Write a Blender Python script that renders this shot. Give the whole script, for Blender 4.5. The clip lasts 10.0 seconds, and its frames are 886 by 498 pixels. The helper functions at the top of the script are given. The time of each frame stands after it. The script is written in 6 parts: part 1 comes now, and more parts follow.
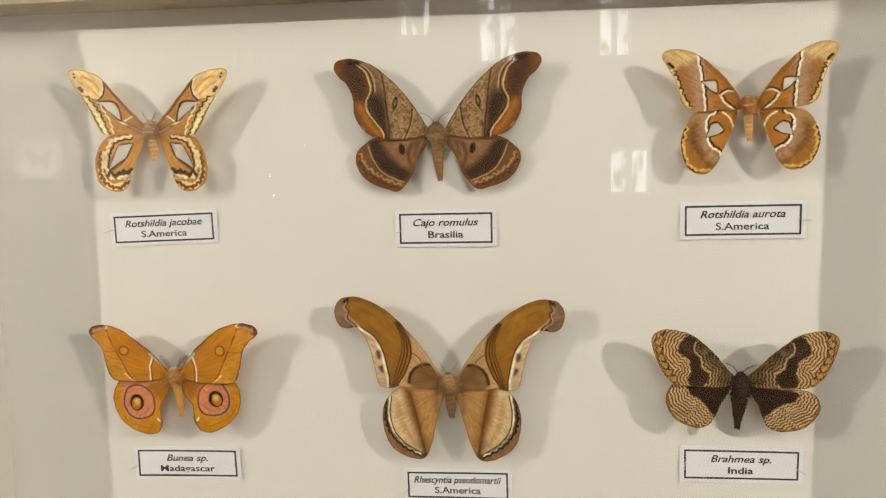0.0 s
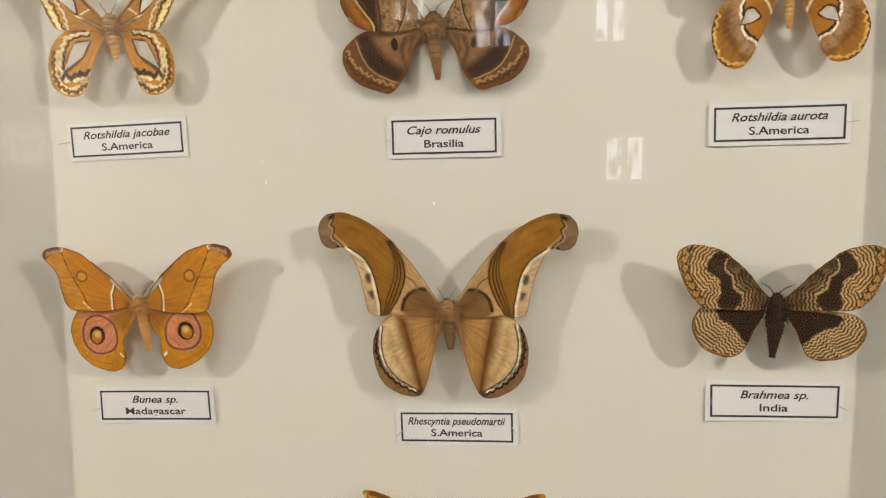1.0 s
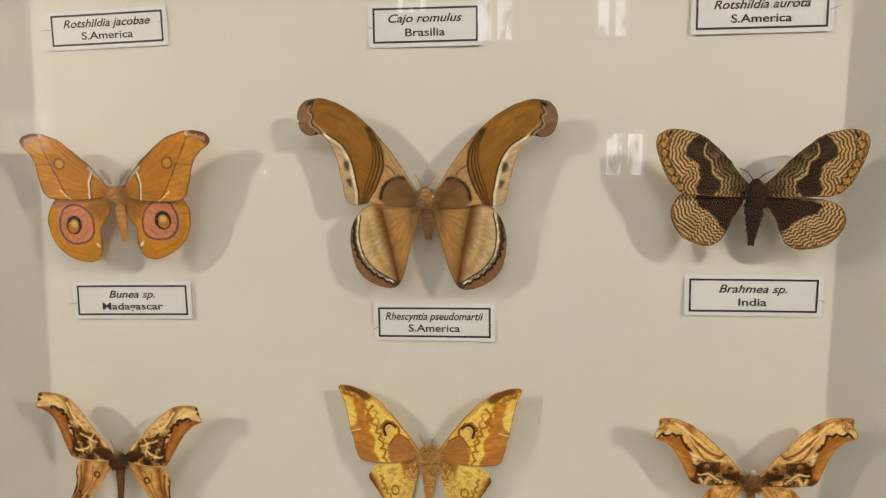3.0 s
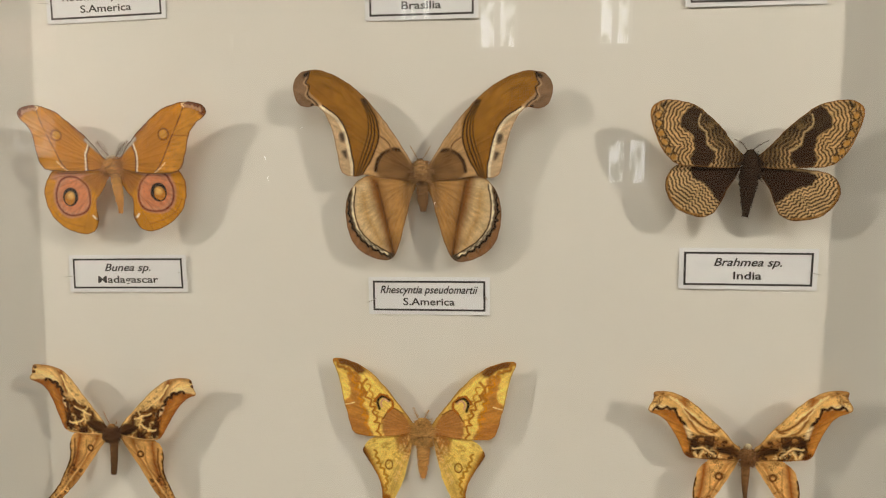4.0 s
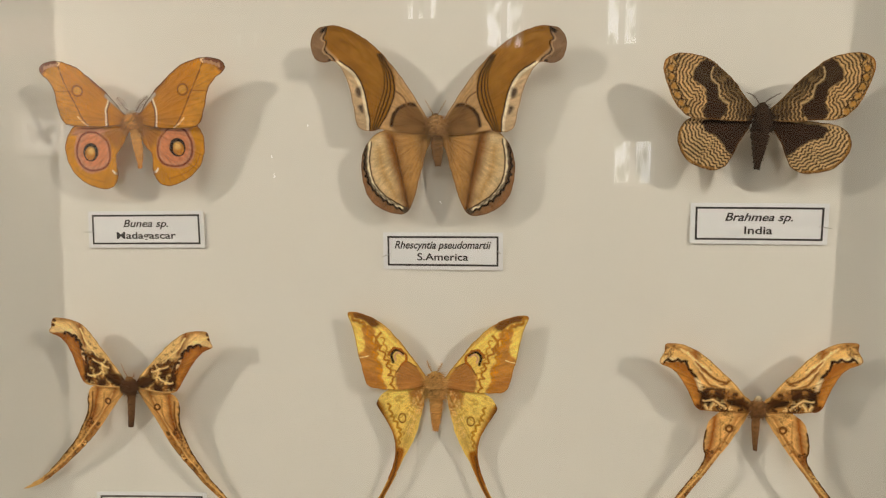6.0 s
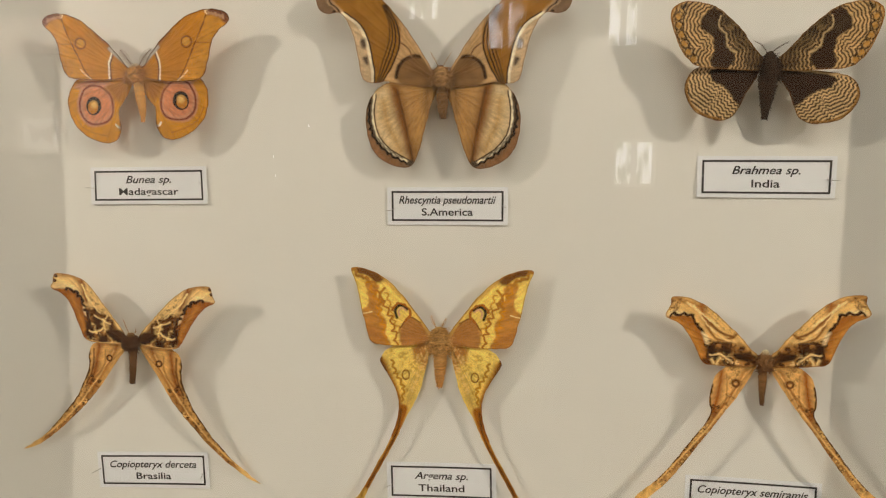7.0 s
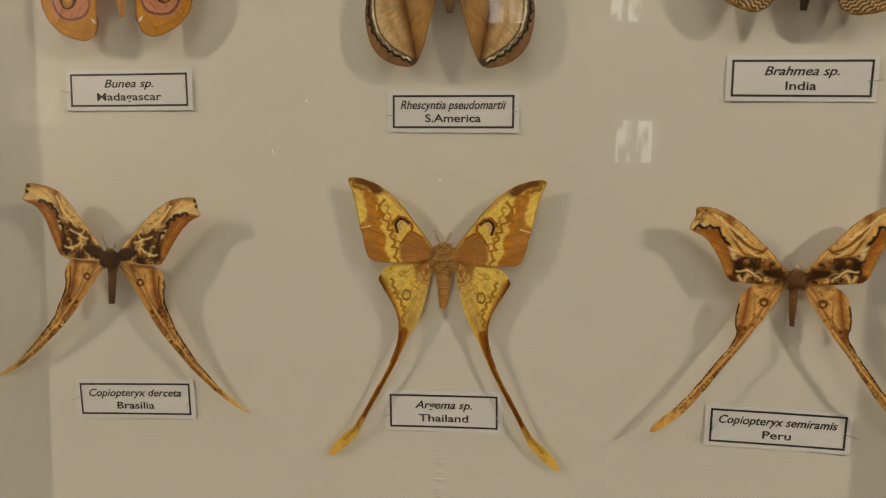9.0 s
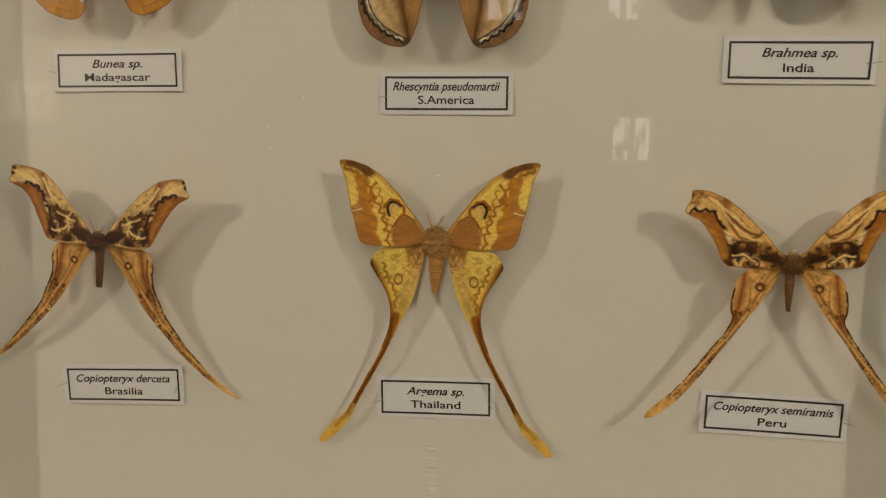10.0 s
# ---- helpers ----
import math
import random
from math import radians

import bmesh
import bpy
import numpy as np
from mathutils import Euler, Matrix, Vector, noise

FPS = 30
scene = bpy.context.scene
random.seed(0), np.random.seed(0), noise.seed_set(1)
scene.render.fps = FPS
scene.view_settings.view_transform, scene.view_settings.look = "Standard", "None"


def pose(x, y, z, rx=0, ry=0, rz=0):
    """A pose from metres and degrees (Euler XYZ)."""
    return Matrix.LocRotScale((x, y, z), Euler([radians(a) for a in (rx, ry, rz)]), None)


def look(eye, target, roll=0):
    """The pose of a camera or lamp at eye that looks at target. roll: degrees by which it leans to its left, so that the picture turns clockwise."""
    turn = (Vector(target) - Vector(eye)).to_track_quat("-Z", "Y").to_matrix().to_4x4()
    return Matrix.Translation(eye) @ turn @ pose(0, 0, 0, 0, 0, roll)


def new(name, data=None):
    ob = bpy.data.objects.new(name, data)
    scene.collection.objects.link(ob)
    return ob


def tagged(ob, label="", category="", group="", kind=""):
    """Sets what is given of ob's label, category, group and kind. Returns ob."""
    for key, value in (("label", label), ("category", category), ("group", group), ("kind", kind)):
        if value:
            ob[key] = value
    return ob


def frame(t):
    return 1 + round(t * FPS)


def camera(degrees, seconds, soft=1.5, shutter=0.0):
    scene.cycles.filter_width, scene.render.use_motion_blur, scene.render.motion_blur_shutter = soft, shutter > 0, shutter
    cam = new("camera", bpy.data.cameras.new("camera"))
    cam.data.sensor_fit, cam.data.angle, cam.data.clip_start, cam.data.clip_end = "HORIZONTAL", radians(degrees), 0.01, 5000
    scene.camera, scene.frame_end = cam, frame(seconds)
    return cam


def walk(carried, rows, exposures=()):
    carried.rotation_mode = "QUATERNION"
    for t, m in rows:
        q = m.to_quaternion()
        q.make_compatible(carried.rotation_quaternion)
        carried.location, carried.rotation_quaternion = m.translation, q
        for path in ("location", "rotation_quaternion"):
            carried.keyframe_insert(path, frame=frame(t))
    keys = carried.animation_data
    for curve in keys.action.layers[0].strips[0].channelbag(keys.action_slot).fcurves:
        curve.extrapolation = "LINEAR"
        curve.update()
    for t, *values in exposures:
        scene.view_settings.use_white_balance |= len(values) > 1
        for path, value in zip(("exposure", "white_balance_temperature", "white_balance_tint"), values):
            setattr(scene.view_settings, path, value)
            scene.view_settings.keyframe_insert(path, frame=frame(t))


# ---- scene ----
cam = camera(64.0, 10.0, soft=1.2)
PATH = [
    (0, (0.0334, -0.3576, 1.6555), (-0.2017, 1.6181, 1.4521), -0.75),
    (0.5, (0.0282, -0.3392, 1.6383), (-0.2026, 1.6358, 1.4238), -0.73),
    (1, (0.0270, -0.3223, 1.6149), (-0.1911, 1.6530, 1.3903), -0.62),
    (1.5, (0.0329, -0.3223, 1.5981), (-0.1798, 1.6528, 1.3656), -0.38),
    (2, (0.0354, -0.3249, 1.5820), (-0.1839, 1.6494, 1.3494), -0.15),
    (2.5, (0.0355, -0.3242, 1.5737), (-0.1826, 1.6502, 1.3406), 0.08),
    (4, (0.0404, -0.3262, 1.5494), (-0.1839, 1.6509, 1.3473), 0.58),
    (4.5, (0.0407, -0.3232, 1.5463), (-0.1915, 1.6516, 1.3309), 0.54),
    (5, (0.0409, -0.3252, 1.5462), (-0.1922, 1.6486, 1.3231), 0.55),
    (5.5, (0.0386, -0.3330, 1.5382), (-0.1966, 1.6420, 1.3284), 0.71),
    (7, (0.0358, -0.3332, 1.5049), (-0.2041, 1.6437, 1.3190), 1.09),
    (7.5, (0.0322, -0.3238, 1.4884), (-0.1997, 1.6529, 1.2913), 1.32),
    (8, (0.0298, -0.3138, 1.4757), (-0.2027, 1.6591, 1.2441), 1.50),
    (8.5, (0.0318, -0.3127, 1.4748), (-0.2007, 1.6606, 1.2468), 1.54),
    (9, (0.0308, -0.3115, 1.4713), (-0.2001, 1.6609, 1.2341), 1.65),
    (9.5, (0.0288, -0.3098, 1.4675), (-0.1997, 1.6625, 1.2266), 1.82),
    (10, (0.0326, -0.3078, 1.4649), (-0.1900, 1.6647, 1.2214), 1.92),
]
EXPOSURES = [(0.0, 0.06, 6350, 10), (2.5, -0.17, 6550, 10), (5.5, -0.14, 6600, 10), (7.5, -0.16, 6680, 10), (8.0, -0.29, 6850, 10), (8.4, -0.68, 7250, 10), (10.0, -0.81, 7400, 10)]
walk(cam, [(t, look(eye, target, roll)) for t, eye, target, roll in PATH], EXPOSURES)


# ---------------------------------------------------------------- light
MM = 0.001
world = bpy.data.worlds.new("daylight")
scene.world = world
world.use_nodes = True
sky = world.node_tree.nodes.new("ShaderNodeTexSky")
sky.sky_type, sky.sun_disc, sky.sun_elevation, sky.sun_rotation = "NISHITA", False, radians(40), radians(150)
world.node_tree.links.new(sky.outputs["Color"], world.node_tree.nodes["Background"].inputs["Color"])
world.node_tree.nodes["Background"].inputs["Strength"].default_value = 0.12


def lamp(name, eye, target, watts, size, colour, label):
    data = bpy.data.lights.new(name, "AREA")
    data.shape, data.size, data.energy, data.color = "DISK", size, watts, colour
    ob = new(name, data)
    ob.matrix_basis = look(eye, target)
    return tagged(ob, label, "lamp")


for eye, watts in (((-1.12, -0.84, 2.05), 8.7), ((1.07, -0.84, 2.05), 9.6)):
    lamp("spot_lamp", eye, (0, 0, 2.15), watts, 0.022, (1.0, 0.90, 0.75), "small warm museum spot lamp beside the case")
# soft ambient fill; the room shows no such lamp
lamp("ambient_fill", (0.1, -3.5, 3.7), (0.1, -3.5, 0), 67, 2.4, (1.0, 0.975, 0.885), "unseen round fill light under the ceiling, added for ambient light")
# added fill with no visible source: strengthens the far wall's reflection in the glass
lamp("far_wall_fill", (-3.6, -3.6, 2.6), (-3.79, -5.0, 1.7), 85, 0.08, (1.0, 0.91, 0.83), "unseen warm fill light added to brighten the framed display and far wall")


# ---------------------------------------------------------------- materials
def srgb(r, g, b):
    return tuple(((c / 255) / 12.92 if c <= 10 else ((c / 255 + 0.055) / 1.055) ** 2.4) for c in (r, g, b))


def mat(name, colour, rough=0.6, metal=0.0, spread=0.08, scale=200.0, bump=0.0, bump_scale=900.0, spec=0.3):
    """A surface with two scales of colour change and a fine relief."""
    m = bpy.data.materials.new(name)
    m.use_nodes = True
    nt = m.node_tree
    b = nt.nodes["Principled BSDF"]
    b.inputs["Roughness"].default_value, b.inputs["Metallic"].default_value = rough, metal
    b.inputs["Specular IOR Level"].default_value = spec
    co = nt.nodes.new("ShaderNodeTexCoord")
    big, fine = nt.nodes.new("ShaderNodeTexNoise"), nt.nodes.new("ShaderNodeTexNoise")
    big.inputs["Scale"].default_value, fine.inputs["Scale"].default_value = scale / 12, scale
    big.inputs["Detail"].default_value, fine.inputs["Detail"].default_value = 3, 4
    mix = nt.nodes.new("ShaderNodeMath")
    mix.operation = "ADD"
    for n in (big, fine):
        nt.links.new(co.outputs["Object"], n.inputs["Vector"])
    nt.links.new(big.outputs["Fac"], mix.inputs[0])
    nt.links.new(fine.outputs["Fac"], mix.inputs[1])
    ramp = nt.nodes.new("ShaderNodeMapRange")
    ramp.inputs["From Min"].default_value, ramp.inputs["From Max"].default_value = 0.6, 1.4
    ramp.inputs["To Min"].default_value, ramp.inputs["To Max"].default_value = 1 - spread, 1 + spread
    nt.links.new(mix.outputs[0], ramp.inputs["Value"])
    mul = nt.nodes.new("ShaderNodeVectorMath")
    mul.operation = "SCALE"
    mul.inputs[0].default_value = colour
    nt.links.new(ramp.outputs["Result"], mul.inputs["Scale"])
    nt.links.new(mul.outputs["Vector"], b.inputs["Base Color"])
    if bump:
        rel, bp = nt.nodes.new("ShaderNodeTexNoise"), nt.nodes.new("ShaderNodeBump")
        rel.inputs["Scale"].default_value, rel.inputs["Detail"].default_value = bump_scale, 5
        bp.inputs["Strength"].default_value, bp.inputs["Distance"].default_value = bump, 0.0004
        nt.links.new(co.outputs["Object"], rel.inputs["Vector"])
        nt.links.new(rel.outputs["Fac"], bp.inputs["Height"])
        nt.links.new(bp.outputs["Normal"], b.inputs["Normal"])
    return m


def scale_mat(name, rough, leak=0.12, bump=0.35):
    """Moth scales: the wing pattern from the mesh's colour layer, powdery grain, a little light let through."""
    m = mat(name, (1, 1, 1), rough, 0.0, 0.2, 1300, bump, 1500, 0.08)
    nt = m.node_tree
    b = nt.nodes["Principled BSDF"]
    src = next(n for n in nt.nodes if n.type == "VECT_MATH")
    at = nt.nodes.new("ShaderNodeAttribute")
    at.attribute_name = "pattern"
    nt.links.new(at.outputs["Color"], src.inputs[0])
    b.inputs["Sheen Weight"].default_value = 0.02
    tr, mx = nt.nodes.new("ShaderNodeBsdfTranslucent"), nt.nodes.new("ShaderNodeMixShader")
    nt.links.new(src.outputs["Vector"], tr.inputs["Color"])
    mx.inputs["Fac"].default_value = leak
    nt.links.new(b.outputs["BSDF"], mx.inputs[1])
    nt.links.new(tr.outputs["BSDF"], mx.inputs[2])
    nt.links.new(mx.outputs["Shader"], nt.nodes["Material Output"].inputs["Surface"])
    return m


def glass_mat():
    """Thin pane: clear, with the two faces' mirror gloss."""
    m = bpy.data.materials.new("cover_glass")
    m.use_nodes = True
    nt = m.node_tree
    nt.nodes.remove(nt.nodes["Principled BSDF"])
    tr, gl, mx = nt.nodes.new("ShaderNodeBsdfTransparent"), nt.nodes.new("ShaderNodeBsdfGlossy"), nt.nodes.new("ShaderNodeMixShader")
    fr = nt.nodes.new("ShaderNodeFresnel")
    fr.inputs["IOR"].default_value = 1.5
    dbl = nt.nodes.new("ShaderNodeMath")
    dbl.operation, dbl.inputs[1].default_value, dbl.use_clamp = "MULTIPLY", 1.9, True
    gl.inputs["Roughness"].default_value = 0.006
    tr.inputs["Color"].default_value = (0.985, 0.99, 0.985, 1)
    nt.links.new(fr.outputs["Fac"], dbl.inputs[0])
    nt.links.new(dbl.outputs[0], mx.inputs["Fac"])
    nt.links.new(tr.outputs["BSDF"], mx.inputs[1])
    nt.links.new(gl.outputs["BSDF"], mx.inputs[2])
    nt.links.new(mx.outputs["Shader"], nt.nodes["Material Output"].inputs["Surface"])
    return m


def window_mat():
    """The bare, glassy membrane in a wing: mostly clear, a little milky."""
    m = bpy.data.materials.new("wing_membrane")
    m.use_nodes = True
    nt = m.node_tree
    b = nt.nodes["Principled BSDF"]
    b.inputs["Base Color"].default_value, b.inputs["Roughness"].default_value = (0.78, 0.76, 0.68, 1), 0.3
    tr, mx = nt.nodes.new("ShaderNodeBsdfTransparent"), nt.nodes.new("ShaderNodeMixShader")
    mx.inputs["Fac"].default_value = 0.42
    nt.links.new(b.outputs["BSDF"], mx.inputs[2])
    nt.links.new(tr.outputs["BSDF"], mx.inputs[1])
    nt.links.new(mx.outputs["Shader"], nt.nodes["Material Output"].inputs["Surface"])
    return m


M_BOARD = mat("lining_paper", (0.76, 0.742, 0.695), 0.75, 0, 0.02, 60, 0.08, 700)
M_WOOD = mat("case_wood", (0.36, 0.27, 0.15), 0.45, 0, 0.2, 90, 0.2, 300)
M_PAPER = mat("label_paper", (0.80, 0.81, 0.84), 0.6, 0, 0.02, 300, 0.05, 1500)
M_INK = mat("printed_ink", (0.035, 0.032, 0.035), 0.5, 0, 0.15, 3000)
M_PIN = mat("steel_pin", (0.45, 0.43, 0.40), 0.3, 1.0, 0.1, 800)
M_WALL = mat("room_plaster", (0.34, 0.32, 0.28), 0.9, 0, 0.05, 6, 0.1, 60)
M_CEIL = mat("ceiling_paint", (0.66, 0.64, 0.60), 0.9, 0, 0.03, 6, 0.1, 60)
M_FLOOR = mat("floor_boards", (0.24, 0.17, 0.10), 0.5, 0, 0.2, 8, 0.1, 40)
M_WHITE = mat("white_paint", (0.78, 0.77, 0.74), 0.5, 0, 0.04, 30)
M_WING = scale_mat("wing_scales", 0.62)
M_FUR = scale_mat("body_hair", 0.85, 0.05, 0.8)
M_CLEAR = window_mat()
M_GLASS = glass_mat()


# ---------------------------------------------------------------- mesh helpers
def mesh_ob(name, verts, faces, material, parent=None, label="", colours=None, smooth=True):
    me = bpy.data.meshes.new(name)
    me.from_pydata([tuple(v) for v in verts], [], [tuple(f) for f in faces])
    if smooth:
        me.polygons.foreach_set("use_smooth", [True] * len(me.polygons))
    if colours is not None:
        layer = me.color_attributes.new("pattern", "FLOAT_COLOR", "POINT")
        layer.data.foreach_set("color", np.c_[np.clip(colours, 0, 1), np.ones(len(verts))].astype(np.float32).ravel())
    me.materials.append(material)
    me.update()
    ob = new(name, me)
    ob.parent = parent
    if label:
        tagged(ob, label)
    return ob


def part(name, bm, material, parent=None, label=""):
    me = bpy.data.meshes.new(name)
    bm.to_mesh(me)
    bm.free()
    me.materials.append(material)
    ob = new(name, me)
    ob.parent = parent
    if label:
        tagged(ob, label)
    return ob


def block(x0, x1, y0, y1, z0, z1, bevel=0.0, bm=None):
    bm = bm or bmesh.new()
    made = bmesh.ops.create_cube(bm, size=1, matrix=Matrix.Translation(((x0 + x1) / 2, (y0 + y1) / 2, (z0 + z1) / 2)) @ Matrix.Diagonal((x1 - x0, y1 - y0, z1 - z0, 1)))
    if bevel:
        edges = list({e for v in made["verts"] for e in v.link_edges})
        bmesh.ops.bevel(bm, geom=edges, offset=bevel, segments=2, affect="EDGES", profile=0.5)
    return bm


def tube(points, radii, sides=6):
    """Verts and faces of a tapered tube through points, closed at both ends."""
    pts = [Vector(p) for p in points]
    verts, faces = [], []
    for i, p in enumerate(pts):
        d = (pts[min(i + 1, len(pts) - 1)] - pts[max(i - 1, 0)]).normalized()
        a = d.orthogonal().normalized()
        b = d.cross(a)
        for k in range(sides):
            t = 2 * math.pi * k / sides
            verts.append(p + (a * math.cos(t) + b * math.sin(t)) * radii[i])
    for i in range(len(pts) - 1):
        for k in range(sides):
            j = (k + 1) % sides
            faces.append((i * sides + k, i * sides + j, (i + 1) * sides + j, (i + 1) * sides + k))
    faces.append(tuple(range(sides - 1, -1, -1)))
    faces.append(tuple((len(pts) - 1) * sides + k for k in range(sides)))
    return verts, faces


# ---------------------------------------------------------------- wing painter (all lengths in millimetres)
def curve(pts, step=0.5, closed=False):
    """A smooth line through a few control points, in even steps."""
    p = np.array(pts, float)
    n = len(p)
    idx = range(n if closed else n - 1)
    out = []
    for i in idx:
        a, b, c, d = (p[(i + k) % n] if closed else p[min(max(i + k, 0), n - 1)] for k in (-1, 0, 1, 2))
        m = max(2, int(np.linalg.norm(c - b) / step))
        t = np.linspace(0, 1, m, endpoint=False)[:, None]
        out.append(0.5 * (2 * b + (c - a) * t + (2 * a - 5 * b + 4 * c - d) * t ** 2 + (3 * b - a - 3 * c + d) * t ** 3))
    if not closed:
        out.append(p[-1:])
    return np.vstack(out)


def dist_line(P, line):
    """Distance of each point to a line, and how far along it the nearest place lies."""
    best, along, run = np.full(len(P), 1e9), np.zeros(len(P)), 0.0
    for a, b in zip(line[:-1], line[1:]):
        ab = b - a
        ln = np.hypot(*ab) + 1e-9
        t = np.clip(((P - a) @ ab) / ln ** 2, 0, 1)
        d = np.hypot(*(P - a - t[:, None] * ab).T)
        hit = d < best
        best[hit], along[hit] = d[hit], run + t[hit] * ln
        run += ln
    return best, along


def inside(P, poly):
    res = np.zeros(len(P), bool)
    x, y = P.T
    for (x0, y0), (x1, y1) in zip(poly, np.roll(poly, -1, 0)):
        cross = (y0 > y) != (y1 > y)
        res ^= cross & (x < (x1 - x0) * (y - y0) / (y1 - y0 + 1e-12) + x0)
    return res


def value_noise(P, size, seed=0):
    c, s = math.cos(seed * 1.7 + 0.6), math.sin(seed * 1.7 + 0.6)
    q = P @ np.array([[c, -s], [s, c]]) / size + seed * 17.31
    i = np.floor(q).astype(int)
    f = q - i
    f = f * f * (3 - 2 * f)

    def h(ix, iy):
        v = np.sin(ix * 127.1 + iy * 311.7 + seed * 74.7) * 43758.5453
        return v - np.floor(v)
    a, b, c, d = h(i[:, 0], i[:, 1]), h(i[:, 0] + 1, i[:, 1]), h(i[:, 0], i[:, 1] + 1), h(i[:, 0] + 1, i[:, 1] + 1)
    return (a + (b - a) * f[:, 0]) * (1 - f[:, 1]) + (c + (d - c) * f[:, 0]) * f[:, 1] - 0.5


def dye(colour):
    """Scale colour: deep and saturated, as dry wing scales are."""
    c = np.array(srgb(*colour))
    grey = c @ np.array([0.3, 0.6, 0.1])
    c = np.clip(grey + (c - grey) * 1.02, 0.0, 1.0)
    return c * grey ** 0.32 * 1.16 * np.array([1.0, 1.02, 0.98])


class Wing:
    """One wing of the insect's left half as a fine sheet, with its scale pattern as colours."""

    def __init__(self, outline, colour, holes=(), step=0.36, seed=0, tuck=0.0):
        self.seed = seed
        if tuck:
            top = max(y for _, y in outline)
            outline = [(x, y + tuck * max(0.0, 1 - (top - y) / 5)) for x, y in outline]
        edge = curve(outline, 0.6, True)
        edge = edge + np.c_[value_noise(edge, 2.2, seed), value_noise(edge, 2.2, seed + 5)] * 0.35
        self.edge, self.holes = edge, [curve(h, 0.6, True) if len(h) > 9 else np.vstack([curve([a, b], 0.6) for a, b in zip(h, h[1:] + h[:1])]) for h in holes]
        lo, hi = edge.min(0), edge.max(0)
        rng = np.random.RandomState(seed)
        gx, gy = np.meshgrid(np.arange(lo[0], hi[0], step), np.arange(lo[1], hi[1], step * 0.87))
        gx = gx + (np.arange(gx.shape[0]) % 2)[:, None] * step / 2
        G = np.c_[gx.ravel(), gy.ravel()] + rng.uniform(-0.06, 0.06, (gx.size, 2))
        G = G[inside(G, edge)]
        keep = np.ones(len(G), bool)
        for ring in [edge] + self.holes:
            keep &= dist_line(G, np.vstack([ring, ring[:1]]))[0] > step * 0.45
        G = G[keep]
        verts, cons = [], []
        for ring in [edge] + self.holes:
            n0 = len(verts)
            verts += [tuple(p) for p in ring]
            cons += [(n0 + i, n0 + (i + 1) % len(ring)) for i in range(len(ring))]
        verts += [tuple(p) for p in G]
        from mathutils.geometry import delaunay_2d_cdt
        v, _, f, *_ = delaunay_2d_cdt([Vector(p) for p in verts], cons, [], 0, 1e-5)
        self.P = np.array([tuple(p) for p in v])
        F = np.array([tuple(t) for t in f])
        mid = self.P[F].mean(1)
        ok = inside(mid, edge)
        for h in self.holes:
            ok &= ~inside(mid, h)
        self.F = F[ok]
        self.col = np.tile(dye(colour), (len(self.P), 1))
        self.z = np.zeros(len(self.P))
        self.rim = dist_line(self.P, np.vstack([edge, edge[:1]]))[0]

    def _mix(self, k, colour):
        self.col += (dye(colour) - self.col) * np.clip(k, 0, 1)[:, None]

    def _wob(self, wob, size=1.6):
        if not wob:
            return self.P
        return self.P + np.c_[value_noise(self.P, size, self.seed + 2), value_noise(self.P, size, self.seed + 3)] * 2 * wob

    def fill(self, pts, colour, soft=0.25, wob=0.25, a=1.0, smooth=True):
        poly = curve(pts, 0.8, True) if smooth else np.array(pts, float)
        P = self._wob(wob)
        d = dist_line(P, np.vstack([poly, poly[:1]]))[0] * np.where(inside(P, poly), 1, -1)
        self._mix((d / soft * 0.5 + 0.5) * a, colour)

    def line(self, pts, colour, w=0.6, soft=0.2, wob=0.12, a=1.0, wave=0.0, length=3.0, closed=False):
        """A drawn line; wave and length make it scalloped."""
        ln = curve(pts, 0.7, closed)
        if closed:
            ln = np.vstack([ln, ln[:1]])
        if wave:
            t = np.gradient(ln, axis=0)
            nrm = np.c_[-t[:, 1], t[:, 0]] / (np.hypot(*t.T)[:, None] + 1e-9)
            s = np.r_[0, np.cumsum(np.hypot(*np.diff(ln, axis=0).T))]
            ln = ln + nrm * ((np.abs(np.sin(math.pi * s / length + 0.5 * np.sin(s * 0.9))) - 0.5) * 2 * wave * (1 + 0.45 * np.sin(s * 1.7 + self.seed)))[:, None]
        d = dist_line(self._wob(wob), ln)[0]
        self._mix((0.5 + (w / 2 - d) / soft) * a, colour)

    def band(self, pts, colour, reach, a=1.0, wob=0.3):
        """A shade that fades away to both sides of a line."""
        d = dist_line(self._wob(wob), curve(pts, 1.0))[0]
        self._mix(np.clip(1 - d / reach, 0, 1) ** 1.3 * a, colour)

    def dots(self, pts, colour, r=0.8, soft=0.3, ring=0.0, a=1.0, stretch=(1, 1), turn=0):
        c, s = math.cos(radians(turn)), math.sin(radians(turn))
        for p in pts:
            q = (self._wob(0.08) - np.array(p)) @ np.array([[c, -s], [s, c]]) / np.array(stretch)
            d = np.hypot(*q.T)
            d = abs(d - r) - ring / 2 if ring else d - r
            self._mix((0.5 - d / soft) * a, colour)

    def ripples(self, pts, poly, colour, period, a=0.9, zig=0.4, length=2.0, duty=0.5, off=0.0):
        """Wavy stripes that run beside a line, inside a region."""
        ln = curve(pts, 0.7)
        P = self._wob(0.18, 2.5)
        d, s = dist_line(P, ln)
        d = d + zig * (np.abs(((s / length) % 1) * 2 - 1) - 0.5) * 2 + off
        wave = np.cos(2 * math.pi * d / period)
        k = np.clip((wave - math.cos(math.pi * duty)) * 1.6 + 0.5, 0, 1)
        reg = curve(poly, 0.8, True)
        k = k * np.clip(dist_line(P, np.vstack([reg, reg[:1]]))[0] * np.where(inside(P, reg), 1, -1) / 0.4 + 0.5, 0, 1)
